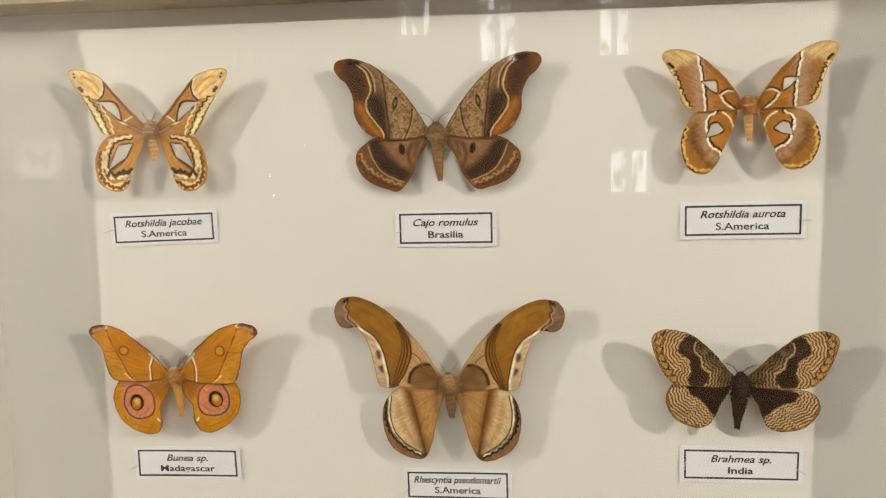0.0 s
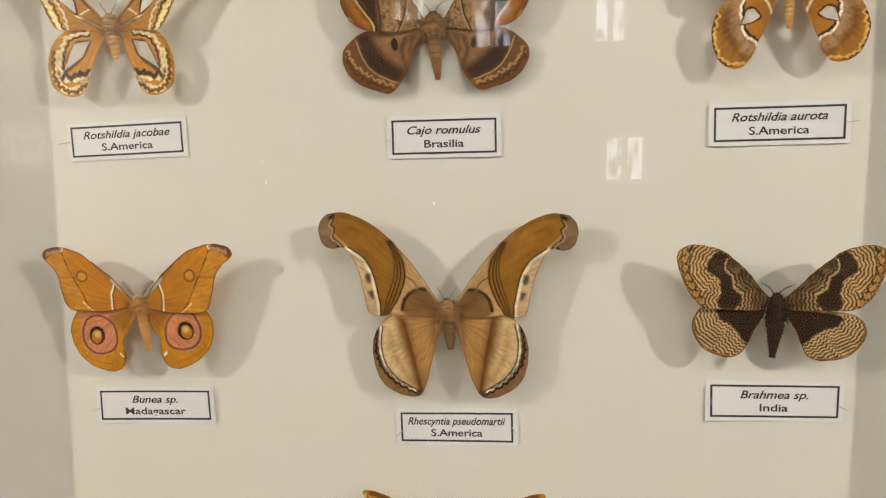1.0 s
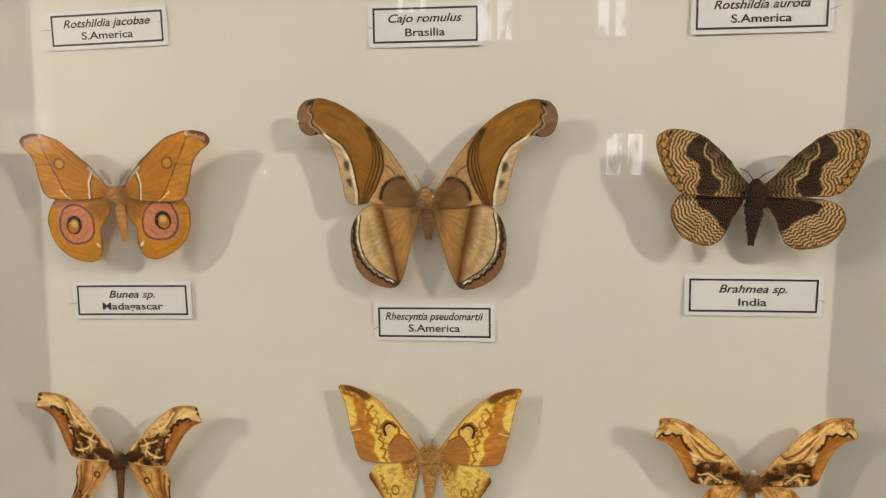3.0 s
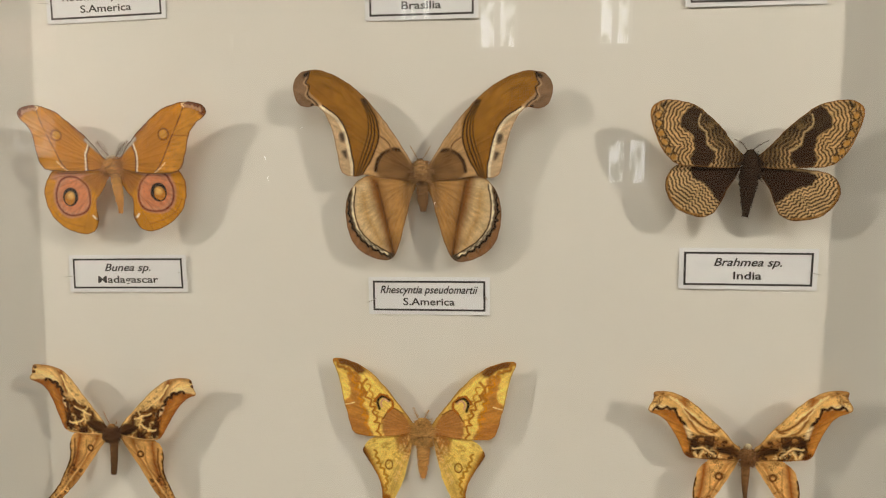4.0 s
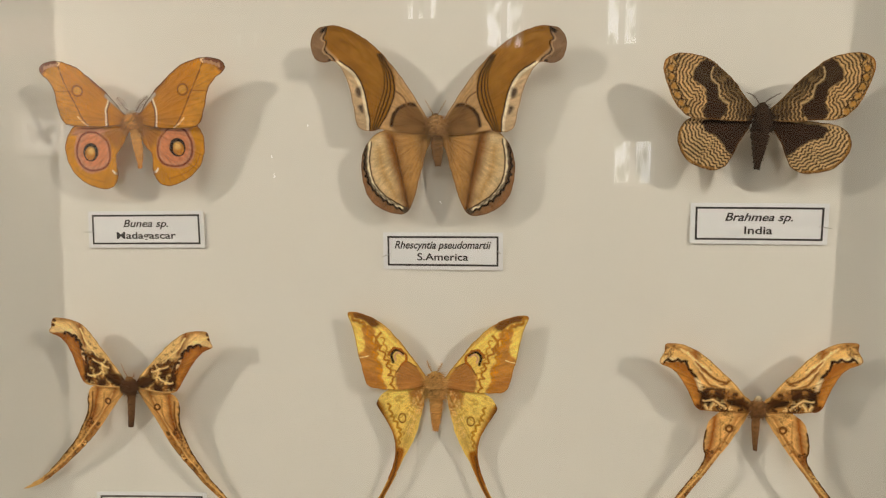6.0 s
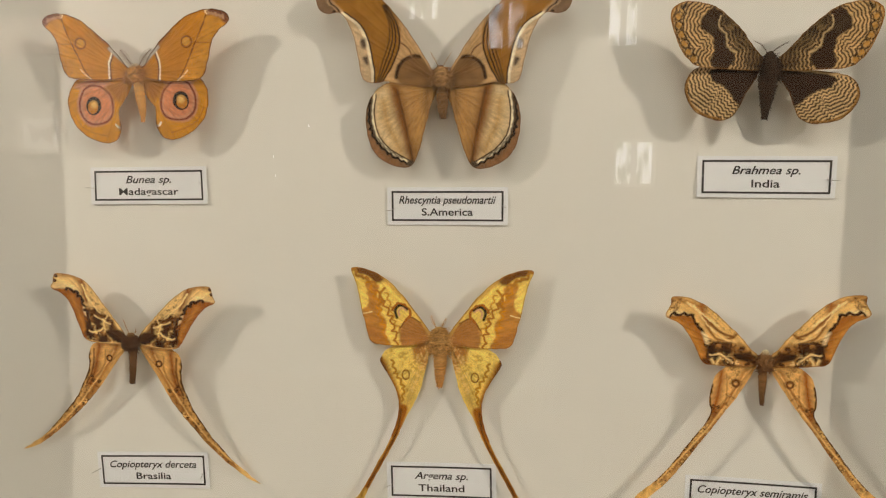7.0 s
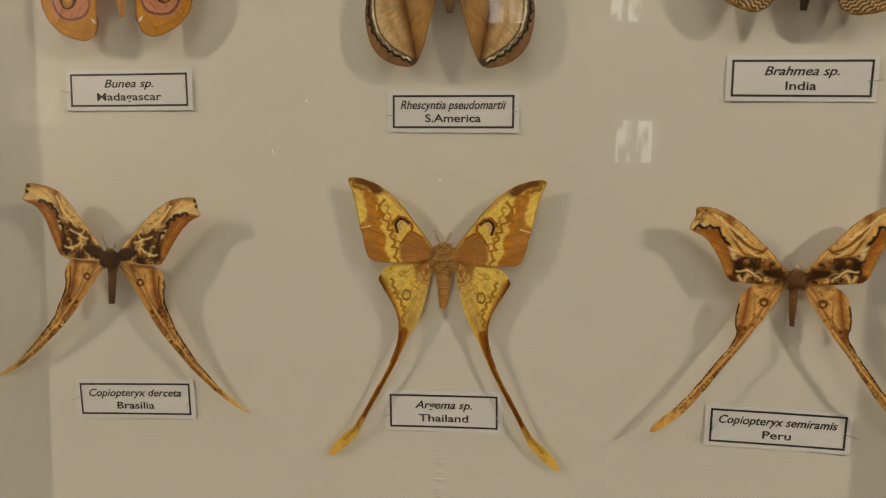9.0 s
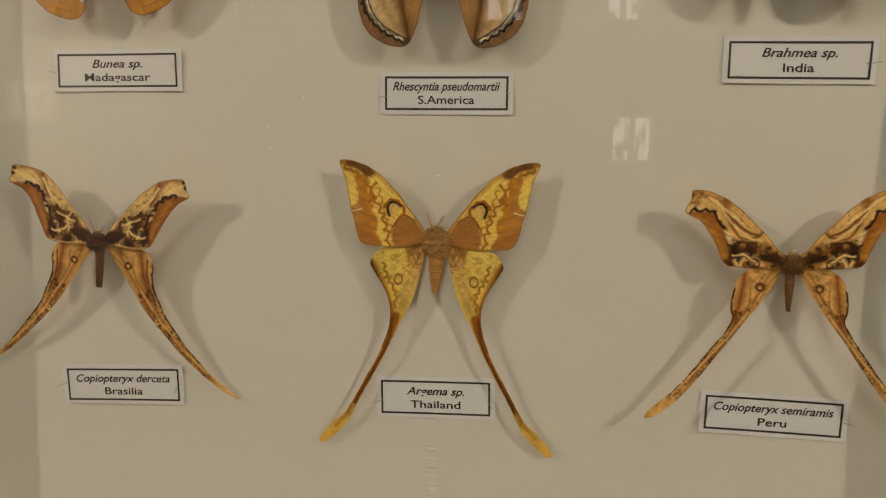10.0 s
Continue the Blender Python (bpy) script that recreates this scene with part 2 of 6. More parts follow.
        self._mix(k * a, colour)

    def speckle(self, poly, colour, size=0.7, cut=0.15, a=0.8, seed=9):
        reg = curve(poly, 0.8, True)
        P = self._wob(size * 0.35, size * 0.8)
        n = value_noise(P, size * 0.55, seed) * 0.6 + value_noise(P, size * 1.1, seed + 4) * 0.6 + value_noise(P, size * 2.6, seed + 8) * 0.5
        d = dist_line(self.P, np.vstack([reg, reg[:1]]))[0] * np.where(inside(self.P, reg), 1, -1)
        self._mix(np.clip((n - cut) * 4 + 0.3, 0, 1) * np.clip(d / 0.8 + 0.5, 0, 1) * a, colour)

    def veins(self, root, n, colour, a=0.35, w=0.28, rise=0.16):
        """Veins that fan out from the root to the far margin."""
        root = np.array(root, float)
        d = self.P - root
        polar = np.c_[np.arctan2(d[:, 1], -d[:, 0]) * 22, np.hypot(*d.T) * 0.22]
        self.col *= (1 + 0.32 * value_noise(polar, 0.55, 0) + 0.2 * value_noise(polar, 1.6, 3.7))[:, None]
        r = np.hypot(*(self.edge - root).T)
        far = self.edge[r > 0.55 * r.max()]
        for i in range(n):
            end = far[int((i + 0.5) / n * len(far))]
            mid = (root + end) / 2 + np.array([0.0, 0.06]) * np.hypot(*(end - root)) * (0.5 - i / n)
            d, _ = dist_line(self._wob(0.05), curve([root, mid, end], 1.5))
            self._mix(np.clip(0.5 + (w / 2 - d) / 0.25, 0, 1) * a, colour)
            self.z += rise * np.exp(-(d / 0.35) ** 2)

    def margin(self, colour, w=0.5, a=0.8, soft=0.4):
        self._mix(np.clip(0.5 + (w - self.rim) / soft, 0, 1) * a, colour)

    def tone(self, r, g, b):
        """Shifts the whole wing's dye."""
        self.col *= np.array([r, g, b])

    def powder(self, amount=0.12):
        """Uneven dusting of the scales, coarse and fine, and streaks of wear."""
        n = value_noise(self.P, 5.0, self.seed + 11) * 0.9 + value_noise(self.P, 1.1, self.seed + 12) * 0.6 + value_noise(self.P, 0.45, self.seed + 13) * 0.9
        self.col *= (1 + amount * n)[:, None]

    def add(self, name, parent, h, tip, lift=0.0, sides=((-1, 0, 1), (1, 0, 1)), root=(0, 0), bow=1.0, curl=0.0, windows=""):
        """Builds both sides: h and tip are the heights of root and far end over the board; each side has its turn, its size and, where the two differ, its own width and length."""
        root = np.array(root, float)
        far = np.hypot(*(self.edge - root).T).max()
        for side, turn, size, *span in sides:
            span = np.array(span or (1.0, 1.0))
            c, s = math.cos(radians(turn)), math.sin(radians(turn))

            def place(P, z):
                r = np.hypot(*(P - root).T) / far
                zz = h + (tip - h) * r + bow * np.sin(math.pi * np.clip(r, 0, 1)) + lift + z + curl * np.clip(r - 0.72, 0, 1) ** 2 * 12
                zz = zz + value_noise(P, 9.0, self.seed + 21 + side) * 1.0 + value_noise(P, 3.0, self.seed + 22 + side) * 0.25
                q = (P - root) * size * span
                q = np.c_[c * q[:, 0] - s * q[:, 1], s * q[:, 0] + c * q[:, 1]] + root
                return np.c_[q[:, 0] * -side, q[:, 1], zz] * MM
            F = self.F if side < 0 else self.F[:, ::-1]
            ob = mesh_ob(name, place(self.P, self.z), F, M_WING, parent, colours=self.col)
            for hole in self.holes:
                V = place(np.vstack([hole, hole.mean(0)[None]]), 0)
                n = len(hole)
                mesh_ob("wing_window", V, [((i + 1) % n, i, n) for i in range(n)], M_CLEAR, ob, "glassy clear patch in the wing")


def fur_dye(colour):
    """Body hair: paler and duller than the wing scales."""
    c = np.array(srgb(*colour))
    return (c * 0.8 + (c @ np.array([0.3, 0.6, 0.1])) * np.array([0.22, 0.22, 0.14])) * 1.12


def moth_thing(label, x, z, turn=0.0):
    ob = new("pinned_moth")
    ob.matrix_basis = pose(x, 0, z, 90, 0, 0) @ pose(0, 0, 0, 0, 0, turn)
    return tagged(ob, label, "moth", "mounted moths in the case")


def lump(parent, name, stations, h, colours, hair=0.0, bands=0, band_colour=(0, 0, 0), seed=0, label="", flat=0.85, mane=0.0):
    """A body segment: stations of (x, y, half width) from front to back."""
    st = np.array(stations, float)
    pts = curve(np.c_[st[:, 0], st[:, 1]], 0.45)
    t = np.linspace(0, 1, len(pts))
    tr = np.linspace(0, 1, len(st))
    rad = np.interp(t, tr, st[:, 2])
    n, k = len(pts), 16
    d = np.gradient(pts, axis=0)
    nr = np.c_[-d[:, 1], d[:, 0]] / (np.hypot(*d.T)[:, None] + 1e-9)
    rng = np.random.RandomState(seed)
    V, C = [], []
    ca, cb, cc = (fur_dye(c) for c in (colours[0], colours[1], band_colour))
    for i in range(n):
        ring = abs(math.sin(math.pi * t[i] * bands)) if bands else 1.0
        for j in range(k):
            a = 2 * math.pi * j / k
            r = rad[i] * (1 - (0.10 * (1 - ring) ** 3 if bands else 0)) * (1 + hair * 0.25 * rng.uniform(-1, 1))
            p = pts[i] + nr[i] * r * math.cos(a)
            V.append((p[0] * MM, p[1] * MM, (h + r * flat * math.sin(a)) * MM))
            col = ca + (cb - ca) * t[i]
            if bands:
                col = col + (cc - col) * max(0, 1 - ring * 2.2) * 0.8
            C.append(col * (1 + 0.35 * rng.uniform(-1, 1) * (0.4 + hair)))
    F = [(i * k + j, (i + 1) * k + j, (i + 1) * k + (j + 1) % k, i * k + (j + 1) % k) for i in range(n - 1) for j in range(k)]
    F += [tuple(range(k)), tuple(range((n - 1) * k + k - 1, (n - 1) * k - 1, -1))]
    ob = mesh_ob(name, V, F, M_FUR, parent, label, np.array(C))
    if hair:
        HV, HF, HC = [], [], []
        for _ in range(int(240 * hair * len(pts) ** 0.5)):
            i, a = rng.randint(n), rng.uniform(-0.3, math.pi + 0.3)
            p = pts[i] + nr[i] * rad[i] * math.cos(a)
            base = Vector((p[0], p[1], h + rad[i] * flat * math.sin(a)))
            out = Vector((nr[i][0] * math.cos(a), nr[i][1] * math.cos(a), math.sin(a)))
            tipv = base + (out * 0.7 + Vector((d[i][0], d[i][1], 0)).normalized() * rng.uniform(0.1, 1.2) + Vector(rng.uniform(-0.4, 0.4, 3))) * rng.uniform(0.6, 1.3) * (0.25 + 0.85 * hair)
            sidev = out.orthogonal().normalized() * 0.11
            m = len(HV)
            HV += [(base - sidev) * MM, (base + sidev) * MM, (base + out.cross(sidev)) * MM, tipv * MM]
            HF += [(m, m + 1, m + 3), (m + 1, m + 2, m + 3), (m + 2, m, m + 3)]
            col = (ca + (cb - ca) * t[i]) * (1 + rng.uniform(-0.5, 0.6))
            HC += [col] * 4
        for _ in range(int(260 * mane)):
            i, sd = rng.randint(n), rng.choice([-1, 1])
            base = Vector((pts[i][0] + nr[i][0] * rad[i] * 0.7 * sd, pts[i][1] + nr[i][1] * rad[i] * 0.7 * sd, h + rad[i] * flat * rng.uniform(0.2, 0.7)))
            way = Vector((nr[i][0] * sd, nr[i][1] * sd, 0)) + Vector((d[i][0], d[i][1], 0)).normalized() * rng.uniform(-0.2, 1.3)
            tipv = base + way.normalized() * rng.uniform(2.0, 4.8) * (0.5 + 0.5 * mane)
            tipv.z = h - 0.2 + rng.uniform(0.0, 1.2)
            sidev = Vector((-way.y, way.x, 0)).normalized() * 0.12
            m = len(HV)
            HV += [(base - sidev) * MM, (base + sidev) * MM, (base + Vector((0, 0, 0.15))) * MM, tipv * MM]
            HF += [(m, m + 1, m + 3), (m + 1, m + 2, m + 3), (m + 2, m, m + 3)]
            HC += [cb * (1 + rng.uniform(-0.4, 0.4))] * 4
        fur = mesh_ob("hair", HV, HF, M_FUR, ob, "", np.array(HC), smooth=False)
        tagged(fur, kind="stuff")
    return ob


def antenna(parent, pts, colour, h, comb=0.0, r=0.16):
    """A feeler: a thin bent shaft, with comb teeth where the insect has them."""
    ln = curve(pts, 0.8)
    n = len(ln)
    z = [h + 1.2 * i / n for i in range(n)]
    V, F = tube([(p[0] * MM, p[1] * MM, zz * MM) for p, zz in zip(ln, z)], [r * MM * (1 - 0.6 * i / n) for i in range(n)], 5)
    if comb:
        d = np.gradient(ln, axis=0)
        for i in np.arange(0.5, n - 1.01, 0.5):
            i, part_of = int(i), i % 1
            for s in (-1, 1):
                w = comb * math.sin(math.pi * (i / n) ** 0.8)
                nr = np.array([-d[i][1], d[i][0]]) / np.hypot(*d[i]) * s + d[i] / np.hypot(*d[i]) * 0.6
                m = len(V)
                q = ln[i] + (ln[i + 1] - ln[i]) * part_of
                v2, f2 = tube([(q[0] * MM, q[1] * MM, z[i] * MM), ((q[0] + nr[0] * w) * MM, (q[1] + nr[1] * w) * MM, z[i] * MM)], [0.09 * MM, 0.05 * MM], 3)
                V += v2
                F += [tuple(q + m for q in f) for f in f2]
    mesh_ob("antenna", V, F, M_FUR, parent, colours=np.tile(np.array(srgb(*colour)), (len(V), 1)))


def mount_pin(parent, h):
    V, F = tube([(0, 0, -0.002), (0, 0, h * MM)], [0.0003, 0.0003], 8)
    mesh_ob("mount_pin", V, F, M_PIN, parent, "thin steel pin under the body")


# ---------------------------------------------------------------- the room
RX0, RX1, RY0, RY1, RH = -4.2, 3.4, -5.0, 0.06, 3.8


def structure(name, bm, material, label, category):
    return tagged(part(name, bm, material), label, category, kind="structure")


structure("floor", block(RX0 - 0.2, RX1 + 0.2, RY0 - 0.2, RY1 + 0.2, -0.1, 0), M_FLOOR, "dark brown wooden museum floor", "floor")
structure("ceiling", block(RX0 - 0.2, RX1 + 0.2, RY0 - 0.2, RY1 + 0.2, RH, RH + 0.1), M_CEIL, "plain pale painted ceiling", "ceiling")
structure("wall_west", block(RX0 - 0.2, RX0, RY0, RY1, 0, RH), M_WALL, "plain warm grey plaster wall", "wall")
structure("wall_east", block(RX1, RX1 + 0.2, RY0, RY1, 0, RH), M_WALL, "plain warm grey plaster wall", "wall")
structure("wall_north", block(RX0 - 0.2, RX1 + 0.2, RY1, RY1 + 0.2, 0, RH), M_WALL, "plain warm grey plaster wall behind the case", "wall")

# the far wall, with its window openings (x0, x1, z0, z1)
OPENINGS = [(-0.33, -0.03, 2.47, 3.4), (0.54, 0.78, 2.49, 3.4), (0.62, 0.93, 1.50, 1.85), (-0.92, -0.66, 2.68, 3.4), (-2.2, -2.14, 2.49, 2.61), (-2.07, -2.02, 2.5, 2.62), (-1.94, -1.9, 2.5, 2.59), (-2.19, -2.16, 2.82, 2.9), (-2.05, -2.01, 2.84, 2.93)]


def far_wall():
    bm = bmesh.new()
    xs = sorted({RX0 - 0.2, RX1 + 0.2} | {v for o in OPENINGS for v in o[:2]})
    zs = sorted({0, RH} | {v for o in OPENINGS for v in o[2:]})
    for a, b in zip(xs, xs[1:]):
        for c, d in zip(zs, zs[1:]):
            mx, mz = (a + b) / 2, (c + d) / 2
            if not any(o[0] < mx < o[1] and o[2] < mz < o[3] for o in OPENINGS):
                block(a, b, RY0 - 0.2, RY0, c, d, bm=bm)
    bmesh.ops.remove_doubles(bm, verts=bm.verts, dist=1e-5)
    return bm


structure("wall_south", far_wall(), M_WALL, "plaster wall with small windows", "wall")


def room_window(n, x0, x1, z0, z1, bars):
    """A window in the far wall: frame, bars and panes."""
    ob = tagged(new("window_%d" % n), "white-framed window with bright daylight behind it", "window", kind="structure")
    ob.location = ((x0 + x1) / 2, RY0 - 0.1, z0)
    w, h = (x1 - x0) / 2, z1 - z0
    t = min(0.035, w * 0.16)
    for name, dims in (("window_frame", (-w, -w + t, 0, h)), ("window_frame", (w - t, w, 0, h)), ("window_frame", (-w + t, w - t, 0, t)), ("window_frame", (-w + t, w - t, h - t, h))):
        part(name, block(dims[0], dims[1], -0.03, 0.03, dims[2], dims[3], 0.004), M_WHITE, ob)
    for k in range(bars if w > 0.05 else 0):
        x = -w + 2 * w * (k + 1) / (bars + 1)
        part("glazing_bar", block(x - 0.02, x + 0.02, -0.02, 0.02, t, h - t, 0.003), M_WHITE, ob)
    if h > 0.5:
        part("glazing_bar", block(-w + t, w - t, -0.019, 0.019, h * 0.38, h * 0.38 + 0.035, 0.003), M_WHITE, ob)
    return ob


for k, o in enumerate(OPENINGS):
    room_window(k + 1, *o, bars=2 if k == 3 else 1)


def outdoor_mat():
    """Bright sky broken by hanging leaves, far outside."""
    m = bpy.data.materials.new("outdoor_glow")
    m.use_nodes = True
    nt = m.node_tree
    nt.nodes.remove(nt.nodes["Principled BSDF"])
    em = nt.nodes.new("ShaderNodeEmission")
    co, no, st = nt.nodes.new("ShaderNodeTexCoord"), nt.nodes.new("ShaderNodeTexNoise"), nt.nodes.new("ShaderNodeMapping")
    st.inputs["Scale"].default_value = (3.0, 1, 1.1)
    no.inputs["Scale"].default_value, no.inputs["Detail"].default_value = 3.5, 5
    rp = nt.nodes.new("ShaderNodeValToRGB")
    rp.color_ramp.elements[0].position, rp.color_ramp.elements[0].color = 0.41, (0.05, 0.07, 0.04, 1)
    rp.color_ramp.elements[1].position, rp.color_ramp.elements[1].color = 0.56, (0.94, 0.97, 1.0, 1)
    nt.links.new(co.outputs["Object"], st.inputs["Vector"])
    nt.links.new(st.outputs["Vector"], no.inputs["Vector"])
    nt.links.new(no.outputs["Fac"], rp.inputs["Fac"])
    nt.links.new(rp.outputs["Color"], em.inputs["Color"])
    em.inputs["Strength"].default_value = 5.6
    nt.links.new(em.outputs["Emission"], nt.nodes["Material Output"].inputs["Surface"])
    return m


structure("backdrop", block(RX0, RX1, RY0 - 1.6, RY0 - 1.55, 0.2, 5.2), outdoor_mat(), "bright overcast sky with leaves outside the windows", "backdrop")


def framed_picture(x, z, w, h):
    """A small framed display on the far wall with a dark moth on white."""
    ob = tagged(new("framed_display"), "small pale framed display with one grey moth", "frame")
    ob.location = (x, RY0, z)
    part("mat_board", block(-w, w, 0.005, 0.012, -h, h), mat("display_card", (0.85, 0.84, 0.8), 0.6), ob)
    for a, b, c, d in ((-w - 0.05, -w, -h - 0.05, h + 0.05), (w, w + 0.05, -h - 0.05, h + 0.05), (-w, w, h, h + 0.05), (-w, w, -h - 0.05, -h)):
        part("frame_bar", block(a, b, 0, 0.03, c, d, 0.004), mat("pale_frame", (0.6, 0.57, 0.5), 0.5), ob)
    half = [(0, 0.03), (0.03, 0.03), (0.10, 0.085), (0.125, 0.08), (0.115, 0.04), (0.09, 0.0), (0.095, -0.04), (0.07, -0.075), (0.035, -0.06), (0, -0.02)]
    V = [(sx * x, 0.016, z) for sx in (-1, 1) for x, z in half]
    mesh_ob("display_moth", V, [tuple(range(10)), tuple(range(19, 9, -1))], mat("faded_wing", (0.42, 0.38, 0.33), 0.8), ob, "faded grey moth", smooth=False)
    return ob


def glow_mat():
    m = bpy.data.materials.new("lamp_glow")
    m.use_nodes = True
    b = m.node_tree.nodes["Principled BSDF"]
    b.inputs["Emission Color"].default_value, b.inputs["Emission Strength"].default_value = (1.0, 0.93, 0.82, 1), 5.0
    return m


def wall_lamp(x, z, r, tall):
    """A small lit lamp on the far wall."""
    ob = tagged(new("wall_lamp"), "small glowing lamp on the far wall", "lamp")
    ob.location = (x, RY0, z)
    part("lamp_base", block(-r * 1.4, r * 1.4, 0, 0.03, -r * tall - 0.03, -r * tall, 0.003), M_WHITE, ob)
    bm = bmesh.new()
    bmesh.ops.create_uvsphere(bm, u_segments=10, v_segments=6, radius=r, matrix=Matrix.Translation((0, 0.03, 0)) @ Matrix.Diagonal((1, 1, tall, 1)))
    part("bulb", bm, M_GLOW, ob, "glowing bulb")


M_GLOW = glow_mat()
for row in ((-0.61, 1.36, 0.010, 1.2), (-1.62, 1.91, 0.007, 2.0), (-1.88, 1.53, 0.007, 2.6), (-1.9, 1.68, 0.007, 2.0)):
    wall_lamp(*row)


# ---------------------------------------------------------------- the case
CX0, CX1, CZ0, CZ1, DEPTH = -0.257, 0.232, 1.262, 1.743, 0.055


def wedge(x0, x1, section):
    """A bar along x with a given section in y and z."""
    bm = bmesh.new()
    a, b = ([bm.verts.new((x, y, z)) for y, z in section] for x in (x0, x1))
    n = len(section)
    for i in range(n):
        bm.faces.new((a[i], a[(i + 1) % n], b[(i + 1) % n], b[i]))
    bm.faces.new(a[::-1])
    bm.faces.new(b)
    bmesh.ops.recalc_face_normals(bm, faces=bm.faces)
    return bm


def display_case():
    ob = tagged(new("display_case"), "shallow wooden insect case lined with off-white paper under glass", "display case")
    xs = sorted(set(np.linspace(CX0, CX1, 60).round(5)) | set(np.linspace(-0.012, 0.004, 33).round(5)))
    zs = sorted(set(np.linspace(CZ0, CZ1, 60).round(5)) | set(np.linspace(CZ0, 1.346, 170).round(5)))
    n, m = len(xs) - 1, len(zs) - 1
    V = []
    for z in zs:
        for x in xs:
            wrinkle = math.exp(-((x + 0.004) / 0.0022) ** 2) * (0.5 + 0.5 * math.sin(z * 2300 + 3 * math.sin(z * 700))) * min(1, max(0, (1.345 - z) / 0.008)) * 0.0009
            V.append((x, -wrinkle + 0.0006 * (noise.noise((x * 9, 3, z * 9)) - 0.5) - 0.0002, z))
    F = [(j * (n + 1) + i, j * (n + 1) + i + 1, (j + 1) * (n + 1) + i + 1, (j + 1) * (n + 1) + i) for j in range(m) for i in range(n)]
    mesh_ob("backing_paper", V, F, M_BOARD, ob, "off-white lining paper")
    part("back_panel", block(CX0 - 0.02, CX1 + 0.02, 0.003, 0.02, CZ0 - 0.02, CZ1 + 0.02), M_WOOD, ob)
    # paper-lined inner sides
    part("side_lining", block(CX0 - 0.003, CX0, -DEPTH, 0.003, CZ0, CZ1), M_BOARD, ob)
    part("side_lining", block(CX1, CX1 + 0.003, -DEPTH, 0.003, CZ0, CZ1), M_BOARD, ob)
    # shallow top lining and invented slope keep the shadow on the paper short
    part("side_lining", block(CX0 - 0.003, CX1 + 0.003, -0.024, 0.003, CZ1, CZ1 + 0.003), M_WOOD, ob)
    part("side_lining", block(CX0 - 0.003, CX1 + 0.003, -DEPTH, 0.003, CZ0 - 0.003, CZ0), M_BOARD, ob)
    part("top_slope", wedge(CX0 - 0.003, CX1 + 0.003, ((-0.024, CZ1 + 0.003), (0.003, CZ1 + 0.003), (0.003, CZ1 + 0.024), (-DEPTH, CZ1 + 0.024))), M_WOOD, ob, "brown upper rail, its slope invented to shorten the shadow below")
    o = 0.018
    for a, b, c, d in ((CX0 - o, CX0 - 0.003, CZ0 - o, CZ1 + 0.024 + o), (CX1 + 0.003, CX1 + o, CZ0 - o, CZ1 + 0.024 + o), (CX0 - 0.003, CX1 + 0.003, CZ1 + 0.024, CZ1 + 0.024 + o), (CX0 - 0.003, CX1 + 0.003, CZ0 - o, CZ0 - 0.003)):
        part("frame_bar", block(a, b, -DEPTH - 0.001, 0.0028, c, d, 0.0012), M_WOOD, ob, "brown wooden side of the case")
    pane = part("glass_pane", block(CX0 - 0.002, CX1 + 0.002, -DEPTH - 0.0028, -DEPTH - 0.0012, CZ0 - 0.002, CZ1 + 0.026), M_GLASS, ob, "clear reflecting cover glass")
    # one reflecting face keeps the mirror image single
    bm = bmesh.new()
    bmesh.ops.create_grid(bm, x_segments=1, y_segments=1, size=0.5, matrix=Matrix.Translation(((CX0 + CX1) / 2, -DEPTH - 0.0015, (CZ0 + CZ1 + 0.024) / 2)) @ Matrix.Rotation(radians(90), 4, "X") @ Matrix.Diagonal((CX1 - CX0 + 0.004, CZ1 - CZ0 + 0.028, 1, 1)))
    bm.to_mesh(pane.data)
    bm.free()
    pane.visible_shadow = False
    return ob


case = display_case()
# pinkish lamplight on the far wall, put into the colour of a strip
tagged(part("lit_wall_strip", block(-4.15, -3.55, RY0 + 0.002, RY0 + 0.03, 2.44, 2.72, 0.004), mat("lit_wall_colour", (0.50, 0.43, 0.375), 0.7)), "pale pinkish strip imitating a lit stretch of the far wall", "panel")
framed_picture(-3.79, 1.83, 0.16, 0.12)


# ---------------------------------------------------------------- printed labels
def lettering(text, cap, width, slant):
    """A line of print as a mesh: cap height and whole width in metres, centred."""
    cu = bpy.data.curves.new("print", "FONT")
    cu.body, cu.align_x, cu.shear, cu.offset, cu.resolution_u = text, "CENTER", slant, 0.015, 4
    tmp = new("print", cu)
    bpy.context.view_layer.update()
    me = bpy.data.meshes.new_from_object(tmp.evaluated_get(bpy.context.evaluated_depsgraph_get()))
    bpy.data.objects.remove(tmp)
    co = np.empty(len(me.vertices) * 3, np.float32)
    me.vertices.foreach_get("co", co)
    co = co.reshape(-1, 3)
    mid, span = (co[:, 0].max() + co[:, 0].min()) / 2, co[:, 0].max() - co[:, 0].min()
    co[:, 0] = (co[:, 0] - mid) * width / span
    co[:, 1] *= cap / 0.7
    me.vertices.foreach_set("co", co.ravel())
    me.materials.clear()
    me.materials.append(M_INK)
    return me


